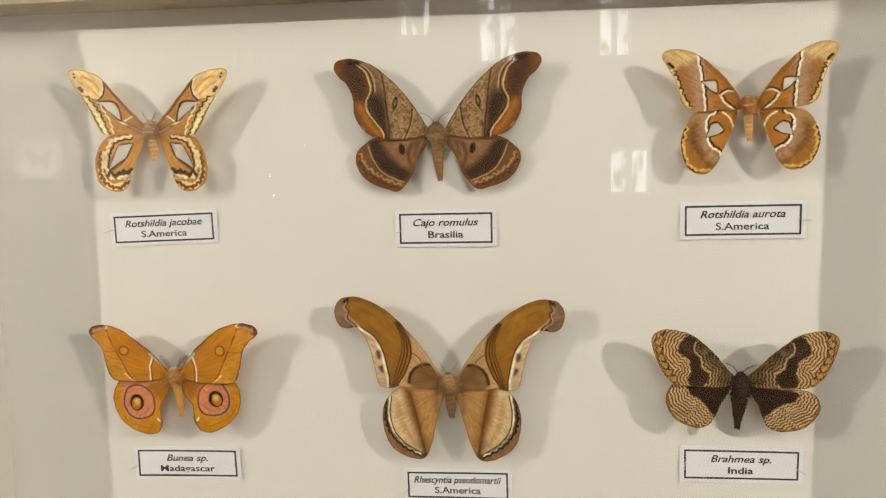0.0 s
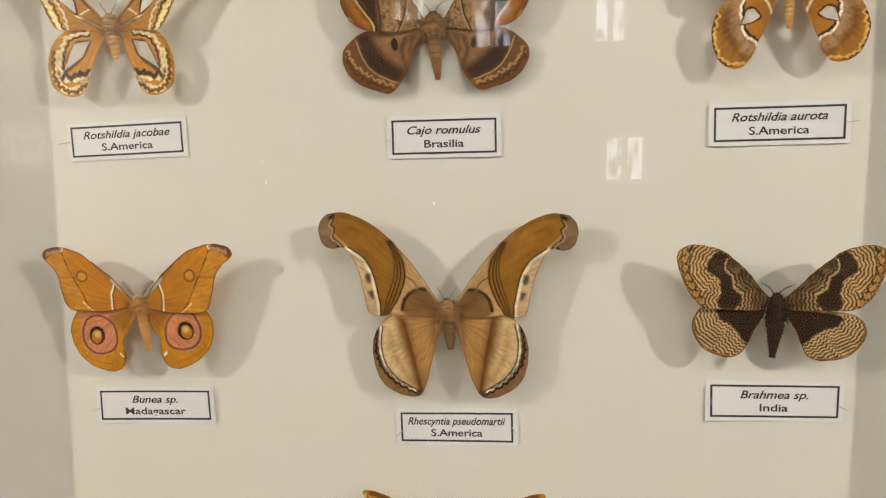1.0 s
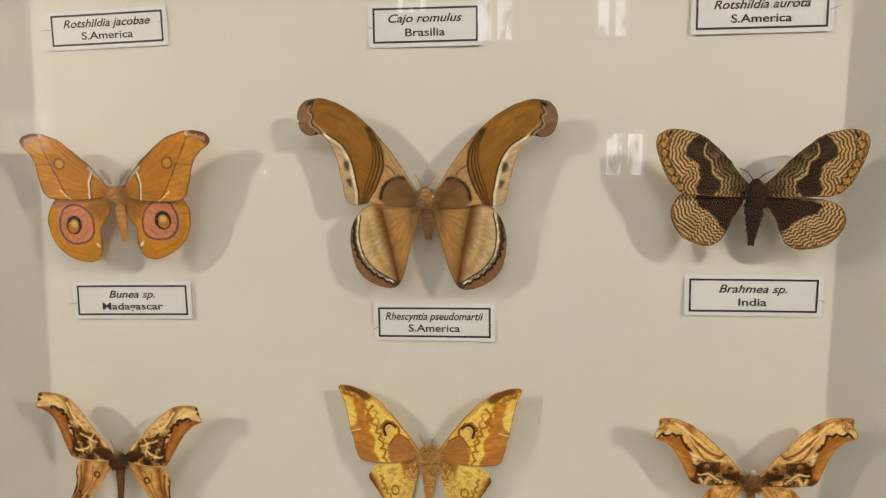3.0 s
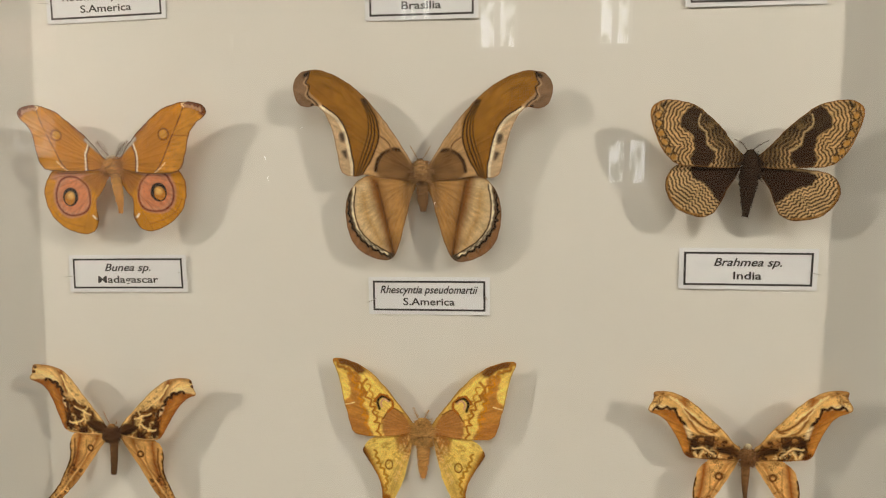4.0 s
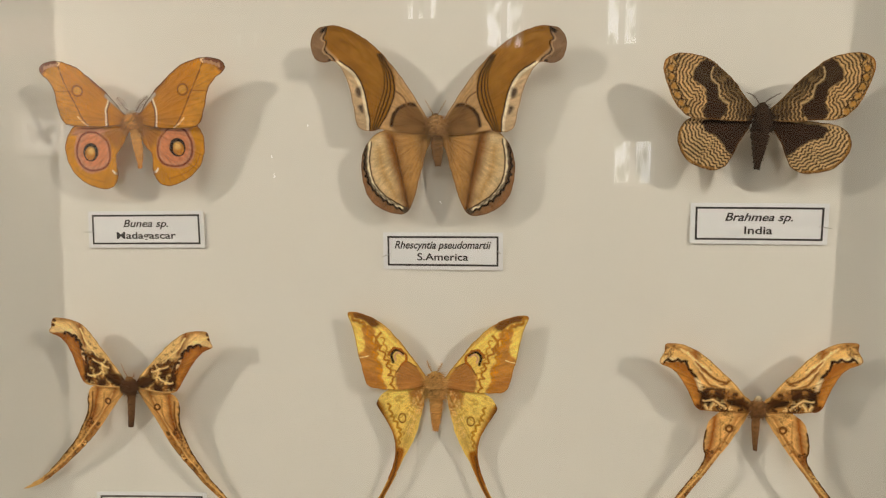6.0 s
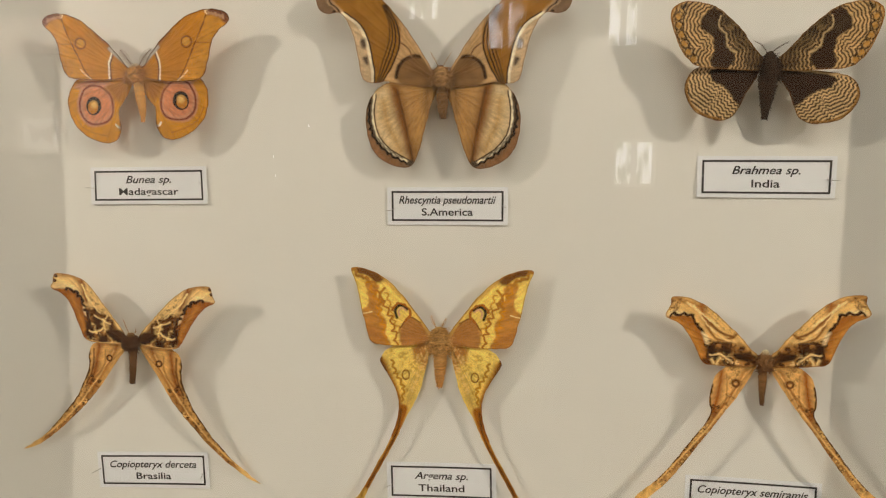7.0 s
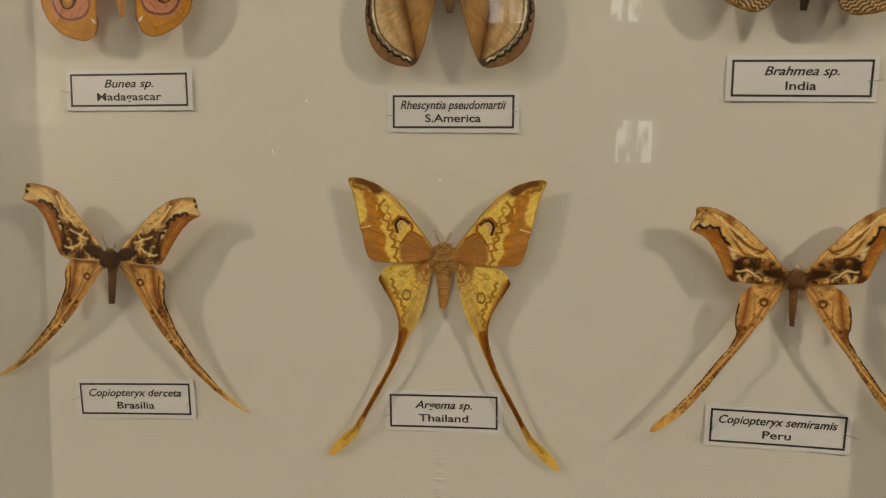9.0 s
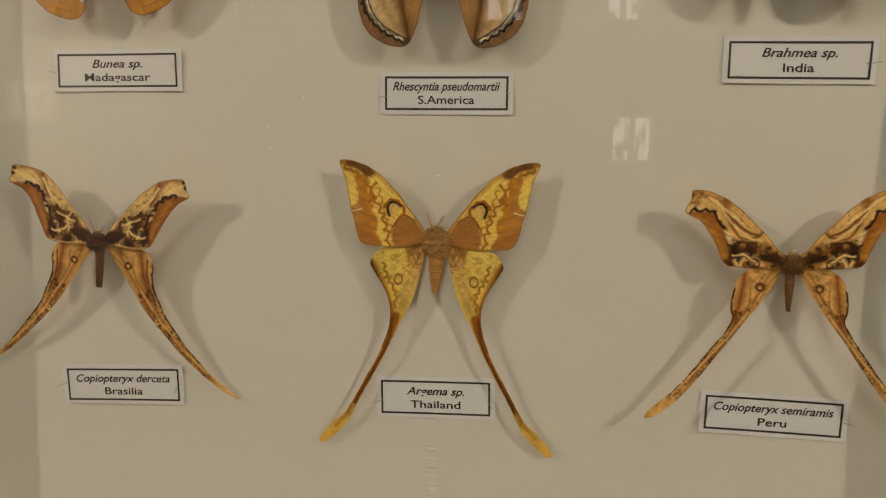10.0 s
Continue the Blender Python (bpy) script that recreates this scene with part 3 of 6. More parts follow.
def name_label(x, z, w, h, turn, top, bottom, top_w, bottom_w, seed):
    """A white card with a black ruled border, two lines of print and a pin at each end."""
    rng = random.Random(seed)
    ob = tagged(new("name_label"), "white card label with black border reading %s, %s" % (top, bottom), "label", "name labels in the case")
    ob.matrix_basis = pose(x, 0, z, 90, 0, 0) @ pose(0, 0, 0, 0, 0, turn)
    e = 0.0021
    W, H = w / 2 + e, h / 2 + e * 0.85
    bend, twist = rng.uniform(0.0001, 0.0005), rng.uniform(-0.0004, 0.0004)

    def lift(px, py):
        return 0.0013 + bend * (px / W) ** 2 + twist * px * py / (W * H)
    n, m = 16, 5
    V = [(W * (2 * i / n - 1), H * (2 * j / m - 1), lift(W * (2 * i / n - 1), H * (2 * j / m - 1)) + k) for k in (0, -0.0003) for j in range(m + 1) for i in range(n + 1)]
    s = (n + 1) * (m + 1)
    F = [(j * (n + 1) + i, j * (n + 1) + i + 1, (j + 1) * (n + 1) + i + 1, (j + 1) * (n + 1) + i) for j in range(m) for i in range(n)]
    F += [tuple(q + s for q in f[::-1]) for f in F]
    rim = [i for i in range(n + 1)] + [j * (n + 1) + n for j in range(1, m + 1)] + [m * (n + 1) + i for i in range(n - 1, -1, -1)] + [j * (n + 1) for j in range(m - 1, 0, -1)]
    F += [(a, a + s, b + s, b) for a, b in zip(rim, rim[1:] + rim[:1])]
    card = mesh_ob("card", V, F, M_PAPER, ob, smooth=False)
    t = 0.0009
    for a, b, c, d in ((-w / 2, w / 2, h / 2 - t, h / 2), (-w / 2, w / 2, -h / 2, -h / 2 + t), (-w / 2, -w / 2 + t, -h / 2 + t, h / 2 - t), (w / 2 - t, w / 2, -h / 2 + t, h / 2 - t)):
        k = 16
        long_x = b - a > d - c
        P = [(a + (b - a) * i / k, c + (d - c) * j) if long_x else (a + (b - a) * j, c + (d - c) * i / k) for i in range(k + 1) for j in (0, 1)]
        V = [(px, py, lift(px, py) + 0.00012) for px, py in P]
        F = [(2 * i, 2 * i + 2, 2 * i + 3, 2 * i + 1) if long_x else (2 * i, 2 * i + 1, 2 * i + 3, 2 * i + 2) for i in range(k)]
        mesh_ob("border_rule", V, F, M_INK, card, "black printed rule", smooth=False)
    for text, y, width, slant, cap in ((top, h * 0.085, top_w, 0.3, 0.0036), (bottom, -h * 0.31, bottom_w, 0.0, 0.0034)):
        me = lettering(text, cap, width, slant)
        for v in me.vertices:
            v.co.y += y
            v.co.z = lift(v.co.x, v.co.y) + 0.00014
        line = new("print_line", me)
        line.parent = card
        tagged(line, "black printed line reading %s" % text)
    for sx in (-1, 1):
        px, py = sx * (w / 2 - rng.uniform(0.0, 0.0012)), rng.uniform(-0.002, 0.0015)
        V, F = tube([(px - sx * 0.0016, py + 0.0008, -0.001), (px + sx * 0.0004, py, 0.0035), (px + sx * rng.uniform(0.0012, 0.0026), py + rng.uniform(-0.0012, 0.0012), 0.0085)], [0.00016] * 3, 6)
        mesh_ob("label_pin", V, F, M_PIN, ob, "thin slanting steel pin")


LABELS = [
    (-0.1584, 1.6302, 0.0556, 0.0143, 2.09, "Rotshildia jacobae", "S.America", 0.0433, 0.0256),
    (-0.0075, 1.6294, 0.0474, 0.0154, 0.64, "Cajo romulus", "Brasilia", 0.0332, 0.0180),
    (0.1367, 1.6327, 0.0540, 0.0146, 0.68, "Rotshildia aurota", "S.America", 0.0394, 0.0248),
    (-0.1518, 1.5008, 0.0567, 0.0148, 1.56, "Bunea sp.", "Madagascar", 0.0238, 0.0312),
    (-0.0029, 1.4940, 0.0529, 0.0142, 1.19, "Rhescyntia pseudomartii", "S.America", 0.0460, 0.0243),
    (0.1394, 1.5102, 0.0549, 0.0149, 0.69, "Brahmea sp.", "India", 0.0291, 0.0121),
    (-0.1522, 1.3552, 0.0560, 0.0155, 3.51, "Copiopteryx derceta", "Brasilia", 0.0470, 0.0190),
    (-0.0032, 1.3595, 0.0494, 0.0155, 2.38, "Argema sp.", "Thailand", 0.0262, 0.0227),
    (0.1419, 1.3620, 0.0562, 0.0150, -0.01, "Copiopteryx semiramis", "Peru", 0.0489, 0.0118),
]
for k, row in enumerate(LABELS):
    name_label(*row, seed=k + 3)


# ---------------------------------------------------------------- the moths (wing shapes in mm from the middle of the thorax)
def jacobae_moth():
    ob = moth_thing("small golden moth with clear wing windows and white zigzag lines", -0.1575, 1.6818, 0.0)
    w = Wing([(-2.3, 1.2), (-4.2, 3.4), (-11.0, 10.9), (-16.5, 17.3), (-23.9, 25.7), (-31.7, 29.4), (-39.0, 30.2), (-40.9, 28.3), (-38.6, 22.2), (-34.8, 16.5), (-31.2, 10.1), (-28.3, 3.6), (-24.6, -2.2), (-20.0, -2.9), (-13.2, -2.4), (-3.9, -3.2)], (204, 142, 66), [[(-25.8, 13.8), (-18.6, 13.2), (-15.8, 9.7), (-15.1, 4.3), (-21.8, 9.9)]], seed=1)
    w.fill([(-38.8, 29.8), (-30.3, 28.8), (-23.9, 25.0), (-22.4, 19.3), (-25.1, 15.4), (-32.1, 16.4), (-37.2, 19.7), (-40.6, 27.3)], (240, 206, 148))
    w.line([(-33.9, 26.5), (-28.1, 23.9), (-25.1, 19.4)], (226, 160, 48), 1.6, 1.2, a=0.8)
    w.line([(-35.5, 24.1), (-30.3, 21.4), (-27.2, 17.6)], (226, 160, 48), 1.0, 0.8, a=0.7)
    w.line([(-23.0, 25.4), (-22.3, 20.6), (-23.7, 16.9), (-26.1, 14.8)], (92, 56, 26), 1.0)
    w.line([(-23.8, 24.7), (-23.1, 20.6), (-24.4, 17.4), (-26.5, 15.3)], (244, 226, 180), 0.7)
    w.fill([(-34.7, 17.4), (-27.5, 13.8), (-23.4, 6.7), (-20.8, 1.6), (-19.7, -3.0), (-24.7, -2.4), (-28.3, 3.6), (-31.8, 10.7)], (214, 164, 84))
    w.line([(-33.5, 15.8), (-28.8, 9.4), (-25.7, 3.0), (-22.6, -2.5)], (246, 226, 170), 2.0, wave=0.5, length=2.4)
    w.line([(-34.8, 15.8), (-30.4, 9.4), (-27.4, 3.0), (-24.5, -2.2)], (120, 74, 30), 0.6, wave=0.5, length=2.4)
    w.line([(-32.0, 16.8), (-26.9, 10.0), (-23.6, 3.6), (-21.6, -2.5)], (104, 62, 26), 0.7, wave=0.6, length=3.0)
    w.line([(-26.2, 13.8), (-21.8, 9.9), (-15.1, 4.3)], (86, 52, 26), 1.2)
    w.line([(-26.2, 14.0), (-18.1, 13.6), (-15.4, 9.7), (-14.7, 4.0)], (86, 52, 26), 0.9)
    w.line([(-26.2, 13.8), (-22.6, 7.3), (-20.0, 1.6), (-19.7, -2.8)], (240, 222, 184), 0.8, wave=0.5, length=4.0)
    w.line([(-15.5, 3.4), (-11.0, 1.4), (-4.5, -1.9)], (240, 224, 190), 0.8)
    w.line([(-13.1, 4.0), (-8.6, 6.2), (-5.9, 3.8)], (240, 224, 190), 0.7)
    w.band([(-11.6, 1.4), (-3.8, -1.9)], (110, 66, 28), 2.6, 0.8)
    w.line([(-22.1, 23.1), (-11.1, 9.6), (-3.0, 1.3)], (132, 86, 40), 1.4, a=0.7)
    w.line([(-16.5, 17.7), (-9.8, 9.2), (-4.2, 2.5)], (214, 170, 104), 0.8, a=0.8)
    w.line([(-21.8, 9.2), (-15.6, 2.8), (-10.5, -0.9)], (196, 144, 74), 1.4, 0.8, a=0.7)
    w.dots([(-35.5, 20.9), (-34.5, 19.6)], (110, 96, 70), 1.0)
    w.dots([(-38.1, 27.9), (-37.5, 26.2)], (120, 80, 40), 0.6)
    w.veins([(-2.6, -0.0)][0], 9, (120, 74, 30))
    w.margin((206, 150, 70), 0.4, 0.7)
    w.powder(0.2)
    w.add("forewing", ob, 10, 13.5, 0.5, ((-1, 0, 1), (1, 3.5, 1.015)), [(-3.1, -0.6)][0])
    w = Wing([(-4.5, -2.5), (-10.6, -3.1), (-18.7, -3.6), (-24.9, -6.7), (-28.4, -13.7), (-29.1, -21.4), (-27.4, -27.9), (-22.1, -31.8), (-17.3, -32.3), (-13.1, -29.4), (-10.4, -22.9), (-7.8, -15.3), (-5.8, -9.5), (-2.6, -4.5)], (216, 152, 64), [[(-16.5, -8.5), (-10.1, -7.5), (-13.1, -14.5), (-22.2, -20.5)]], tuck=1.6, seed=2)
    w.line([(-10.6, -3.7), (-19.5, -5.8), (-23.2, -12.5), (-23.9, -20.2), (-20.8, -25.1), (-13.6, -24.2), (-10.0, -21.7)], (240, 222, 178), 1.4, wave=0.6, length=3.4)
    w.line([(-10.0, -5.0), (-17.5, -6.4), (-21.3, -12.5), (-22.2, -20.2), (-19.0, -23.5), (-11.4, -21.6)], (92, 54, 26), 0.9, wave=0.4, length=3.2)
    w.fill([(-16.2, -7.7), (-19.9, -13.8), (-22.5, -20.7), (-21.2, -21.8), (-16.7, -19.0), (-12.5, -14.9), (-9.2, -7.8), (-10.8, -6.8)], (120, 72, 34), a=0.6)
    w.line([(-22.6, -22.3), (-18.3, -23.1), (-10.7, -21.4)], (96, 56, 26), 1.7, 0.6, wave=1.2, length=3.4)
    w.fill([(-26.7, -15.0), (-23.8, -11.2), (-25.0, -20.2), (-22.3, -27.3), (-14.3, -26.8), (-10.8, -24.2), (-13.8, -30.4), (-21.4, -31.3), (-26.9, -26.6)], (240, 216, 160), wob=0.5)
    w.line([(-26.1, -11.1), (-27.1, -20.1), (-24.6, -27.9), (-17.9, -30.3), (-12.3, -26.8)], (150, 92, 36), 1.3, wave=0.7, length=2.8)
    w.speckle([(-27.9, -11.1), (-29.2, -24.0), (-24.1, -31.3), (-14.5, -31.4), (-10.8, -24.2), (-21.2, -26.7), (-24.9, -18.9)], (120, 72, 32), 1.0, 0.12)
    w.line([(-24.2, -6.7), (-28.2, -15.0), (-28.1, -24.0), (-23.4, -31.2), (-17.3, -31.6)], (206, 148, 58), 1.0)
    w.veins([(-3.9, -3.8)][0], 8, (120, 74, 30))
    w.powder(0.2)
    w.add("hindwing", ob, 10, 10.5, -0.5, ((-1, 0, 1, 1.11, 0.99), (1, 0.5, 0.986, 1.02, 1.0)), [(-3.9, -4.5)][0])
    lump(ob, "thorax", [(0.5, 3.1, 2.2), (0.7, 1.2, 3.0), (0.8, -1.4, 3.3), (0.9, -4.5, 2.7)], 10+2, ((196, 158, 100), (176, 122, 62)), 0.9, 3, (236, 222, 190), 1, mane=0.6)
    lump(ob, "abdomen", [(1.2, -4.5, 2.3), (1.3, -8.4, 2.6), (1.5, -12.2, 2.0), (1.6, -16.4, 0.8)], 10+1, ((196, 136, 60), (206, 150, 74)), 0.3, 6, (240, 228, 200), 2)
    lump(ob, "head", [(0.1, 4.2, 1.0), (0.3, 3.2, 1.6), (0.5, 2.2, 1.4)], 10+2, ((200, 170, 120), (180, 140, 90)), 0.6, seed=3)
    antenna(ob, [(-0.5, 3.5), (-1.9, 6.0), (-3.4, 8.5)], (150, 120, 80), 10+2, 0.8)
    antenna(ob, [(1.1, 3.5), (2.9, 5.9), (4.5, 8.3)], (150, 120, 80), 10+2, 0.8)
    mount_pin(ob, 10)


def cajo_moth():
    ob = moth_thing("large brown moth with mottled tan wings and dark bands", -0.0103, 1.6755, 0.0)
    w = Wing([(-3.2, 1.3), (-5.1, 4.9), (-9.0, 11.2), (-14.2, 18.5), (-21.4, 26.5), (-29.3, 33.1), (-36.6, 36.8), (-43.9, 38.0), (-49.4, 36.7), (-50.6, 33.7), (-48.9, 29.8), (-45.0, 26.4), (-42.4, 22.4), (-41.2, 17.2), (-40.7, 10.6), (-37.4, 4.6), (-32.8, 0.6), (-27.4, -1.3), (-20.7, -1.4), (-13.9, -1.5), (-4.5, 0.4)], (190, 148, 100), seed=3)
    w.speckle([(-3.2, 1.3), (-14.8, 20.5), (-29.3, 33.1), (-33.5, 27.4), (-27.4, -1.3), (-13.9, -1.5)], (116, 80, 48), 0.6, 0.0, 0.75)
    w.speckle([(-3.2, 1.3), (-14.8, 20.5), (-29.3, 33.1), (-33.5, 27.4), (-27.4, -1.3), (-13.9, -1.5)], (206, 178, 132), 0.6, 0.22, 0.6, 31)
    w.fill([(-28.6, 33.1), (-25.2, 23.3), (-24.1, 14.2), (-23.4, -1.3), (-27.4, -1.3), (-33.2, 11.8), (-32.3, 21.5), (-35.4, 31.4), (-41.3, 37.7)], (150, 116, 78), 2.0, a=0.7)
    w.fill([(-41.3, 37.4), (-35.3, 32.0), (-32.7, 26.1), (-32.3, 21.5), (-34.6, 16.4), (-33.9, 12.0), (-29.7, 6.2), (-26.7, 1.8), (-26.1, -1.8), (-34.2, -0.7), (-42.1, 8.0), (-52.3, 31.8), (-48.0, 38.9)], (150, 86, 28))
    w.fill([(-45.4, 36.2), (-38.6, 35.3), (-35.0, 30.7), (-33.8, 25.5), (-34.2, 20.3), (-37.1, 16.4), (-39.8, 15.8), (-42.4, 22.4), (-45.0, 26.4), (-47.2, 30.1)], (104, 64, 36), 2.4, 0.5)
    w.band([(-37.9, 14.5), (-34.0, 7.8), (-28.7, 1.1)], (196, 126, 44), 4.0, 0.9)
    w.fill([(-32.8, 20.2), (-26.1, 19.7), (-24.2, 9.6), (-23.1, -1.9), (-26.6, -1.8), (-27.3, 3.1), (-32.5, 10.4), (-34.3, 15.7)], (86, 56, 36), 2.2, 0.4)
    w.band([(-28.8, 23.4), (-26.9, 18.8)], (120, 86, 54), 3.5, 0.6)
    w.line([(-42.6, 36.8), (-35.7, 32.4), (-33.2, 27.4), (-32.5, 21.9), (-34.8, 16.8), (-34.1, 12.0), (-29.7, 6.2), (-26.5, 1.6), (-26.1, -1.5)], (216, 176, 120), 0.7)
    w.line([(-41.5, 37.0), (-34.4, 32.4), (-31.8, 27.1), (-31.2, 21.6), (-33.6, 16.5), (-32.9, 12.0), (-28.6, 6.4), (-25.4, 1.9), (-25.2, -1.6)], (56, 34, 24), 0.6)
    w.line([(-40.7, 37.2), (-33.3, 32.3), (-30.6, 27.1), (-30.1, 21.6)], (200, 170, 128), 0.6)
    w.fill([(-44.7, 36.8), (-38.6, 37.3), (-37.3, 35.0), (-42.0, 34.4)], (52, 34, 26), 0.8)
    w.line([(-27.2, 31.8), (-25.5, 23.3), (-24.6, 14.2), (-23.5, 5.0), (-23.4, -1.3)], (98, 60, 30), 0.7)
    w.line([(-12.0, 15.2), (-12.7, 6.7), (-15.9, -1.5)], (104, 66, 36), 0.7)
    w.line([(-11.0, 13.9), (-11.9, 6.7), (-15.0, -1.5)], (206, 176, 130), 0.5, a=0.6)
    w.dots([(-20.3, 16.0)], (70, 42, 26), 1.0, stretch=(1.3, 3.1), turn=-12)
    w.dots([(-20.3, 16.0)], (168, 124, 76), 0.45, stretch=(1.2, 3.4), turn=-12)
    w.line([(-37.4, 5.3), (-35.7, 3.3), (-37.1, 1.3)], (222, 160, 70), 0.8)
    w.veins([(-4.3, 0.9)][0], 10, (90, 58, 32), 0.25)
    w.margin((120, 70, 26), 0.5, 0.7)
    w.powder(0.2)
    w.add("forewing", ob, 9, 9.5, 0.5, ((-1, 0, 1), (1, -0.6, 1.01)), [(-4.3, 0.7)][0])
    w = Wing([(-5.2, 0.0), (-13.9, -1.2), (-23.4, -1.3), (-30.8, -1.7), (-37.0, -4.7), (-40.2, -8.6), (-39.9, -13.9), (-37.3, -19.3), (-32.0, -23.4), (-25.2, -26.1), (-19.8, -27.1), (-15.0, -22.9), (-12.2, -18.3), (-8.7, -9.8), (-4.9, -3.9)], (168, 122, 82), tuck=1.6, seed=4)
    w.fill([(-28.7, -0.8), (-24.8, -5.5), (-19.5, -12.2), (-12.2, -17.6), (-15.0, -22.9), (-19.8, -27.1), (-33.3, -23.4), (-41.3, -14.6), (-39.8, -6.6), (-34.2, -2.1)], (136, 92, 56), 0.8)
    w.fill([(-33.4, -2.2), (-28.0, -3.4), (-25.1, -8.2), (-20.2, -13.8), (-12.6, -18.7), (-13.6, -22.7), (-19.7, -20.9), (-26.4, -17.2), (-30.6, -11.4)], (88, 58, 42), 0.8, 0.5)
    w.line([(-34.5, -2.7), (-31.7, -10.7), (-27.1, -17.4), (-19.7, -21.5), (-14.0, -23.2)], (196, 156, 108), 0.6)
    w.line([(-38.2, -8.0), (-35.8, -13.6), (-30.2, -18.7), (-24.0, -22.0), (-17.3, -24.0)], (196, 148, 92), 0.9, 0.5, wob=0.4, wave=0.9, length=3.0)
    w.line([(-39.1, -9.3), (-36.4, -16.0), (-30.8, -20.6), (-24.3, -23.9), (-18.4, -25.3)], (104, 64, 34), 0.7, wave=0.8, length=3.4)
    w.margin((150, 90, 34), 1.4, 0.8, 1.2)
    w.dots([(-17.2, -6.3)], (66, 40, 28), 1.0, stretch=(1.5, 2.8), turn=8)
    w.band([(-12.6, -4.2), (-14.3, -9.7), (-12.6, -15.7)], (96, 62, 40), 2.0, 0.8)
    w.band([(-9.3, -3.2), (-11.1, -9.7)], (112, 74, 46), 2.0, 0.6)
    w.veins([(-5.2, -0.6)][0], 9, (96, 62, 36), 0.3)
    w.powder(0.2)
    w.add("hindwing", ob, 9, 6, -0.5, ((-1, 0, 1, 1.04, 1.0), (1, 0.5, 0.975, 1.04, 0.99)), [(-4.8, -1.3)][0])
    lump(ob, "thorax", [(-0.1, 5.2, 2.4), (-0.1, 2.6, 4.0), (-0.0, -0.7, 4.4), (0.2, -4.9, 3.2)], 9+2, ((146, 102, 58), (158, 112, 66)), 1.0, seed=4, mane=1)
    lump(ob, "abdomen", [(0.2, -4.9, 2.9), (0.5, -9.9, 2.7), (1.0, -15.8, 2.0), (1.5, -22.1, 0.9)], 9+1, ((160, 112, 66), (140, 92, 52)), 0.4, 6, (110, 70, 40), 5)
    lump(ob, "head", [(-0.3, 6.5, 1.2), (-0.2, 5.3, 2.0), (-0.1, 4.3, 1.9)], 9+2, ((120, 80, 46), (140, 100, 56)), 0.7, seed=6)
    antenna(ob, [(-1.0, 6.1), (-3.7, 9.2), (-8.6, 11.2)], (110, 84, 56), 9+2, 0.0)
    antenna(ob, [(0.6, 6.3), (3.1, 9.6), (7.9, 11.6)], (110, 84, 56), 9+2, 0.0)
    mount_pin(ob, 9)


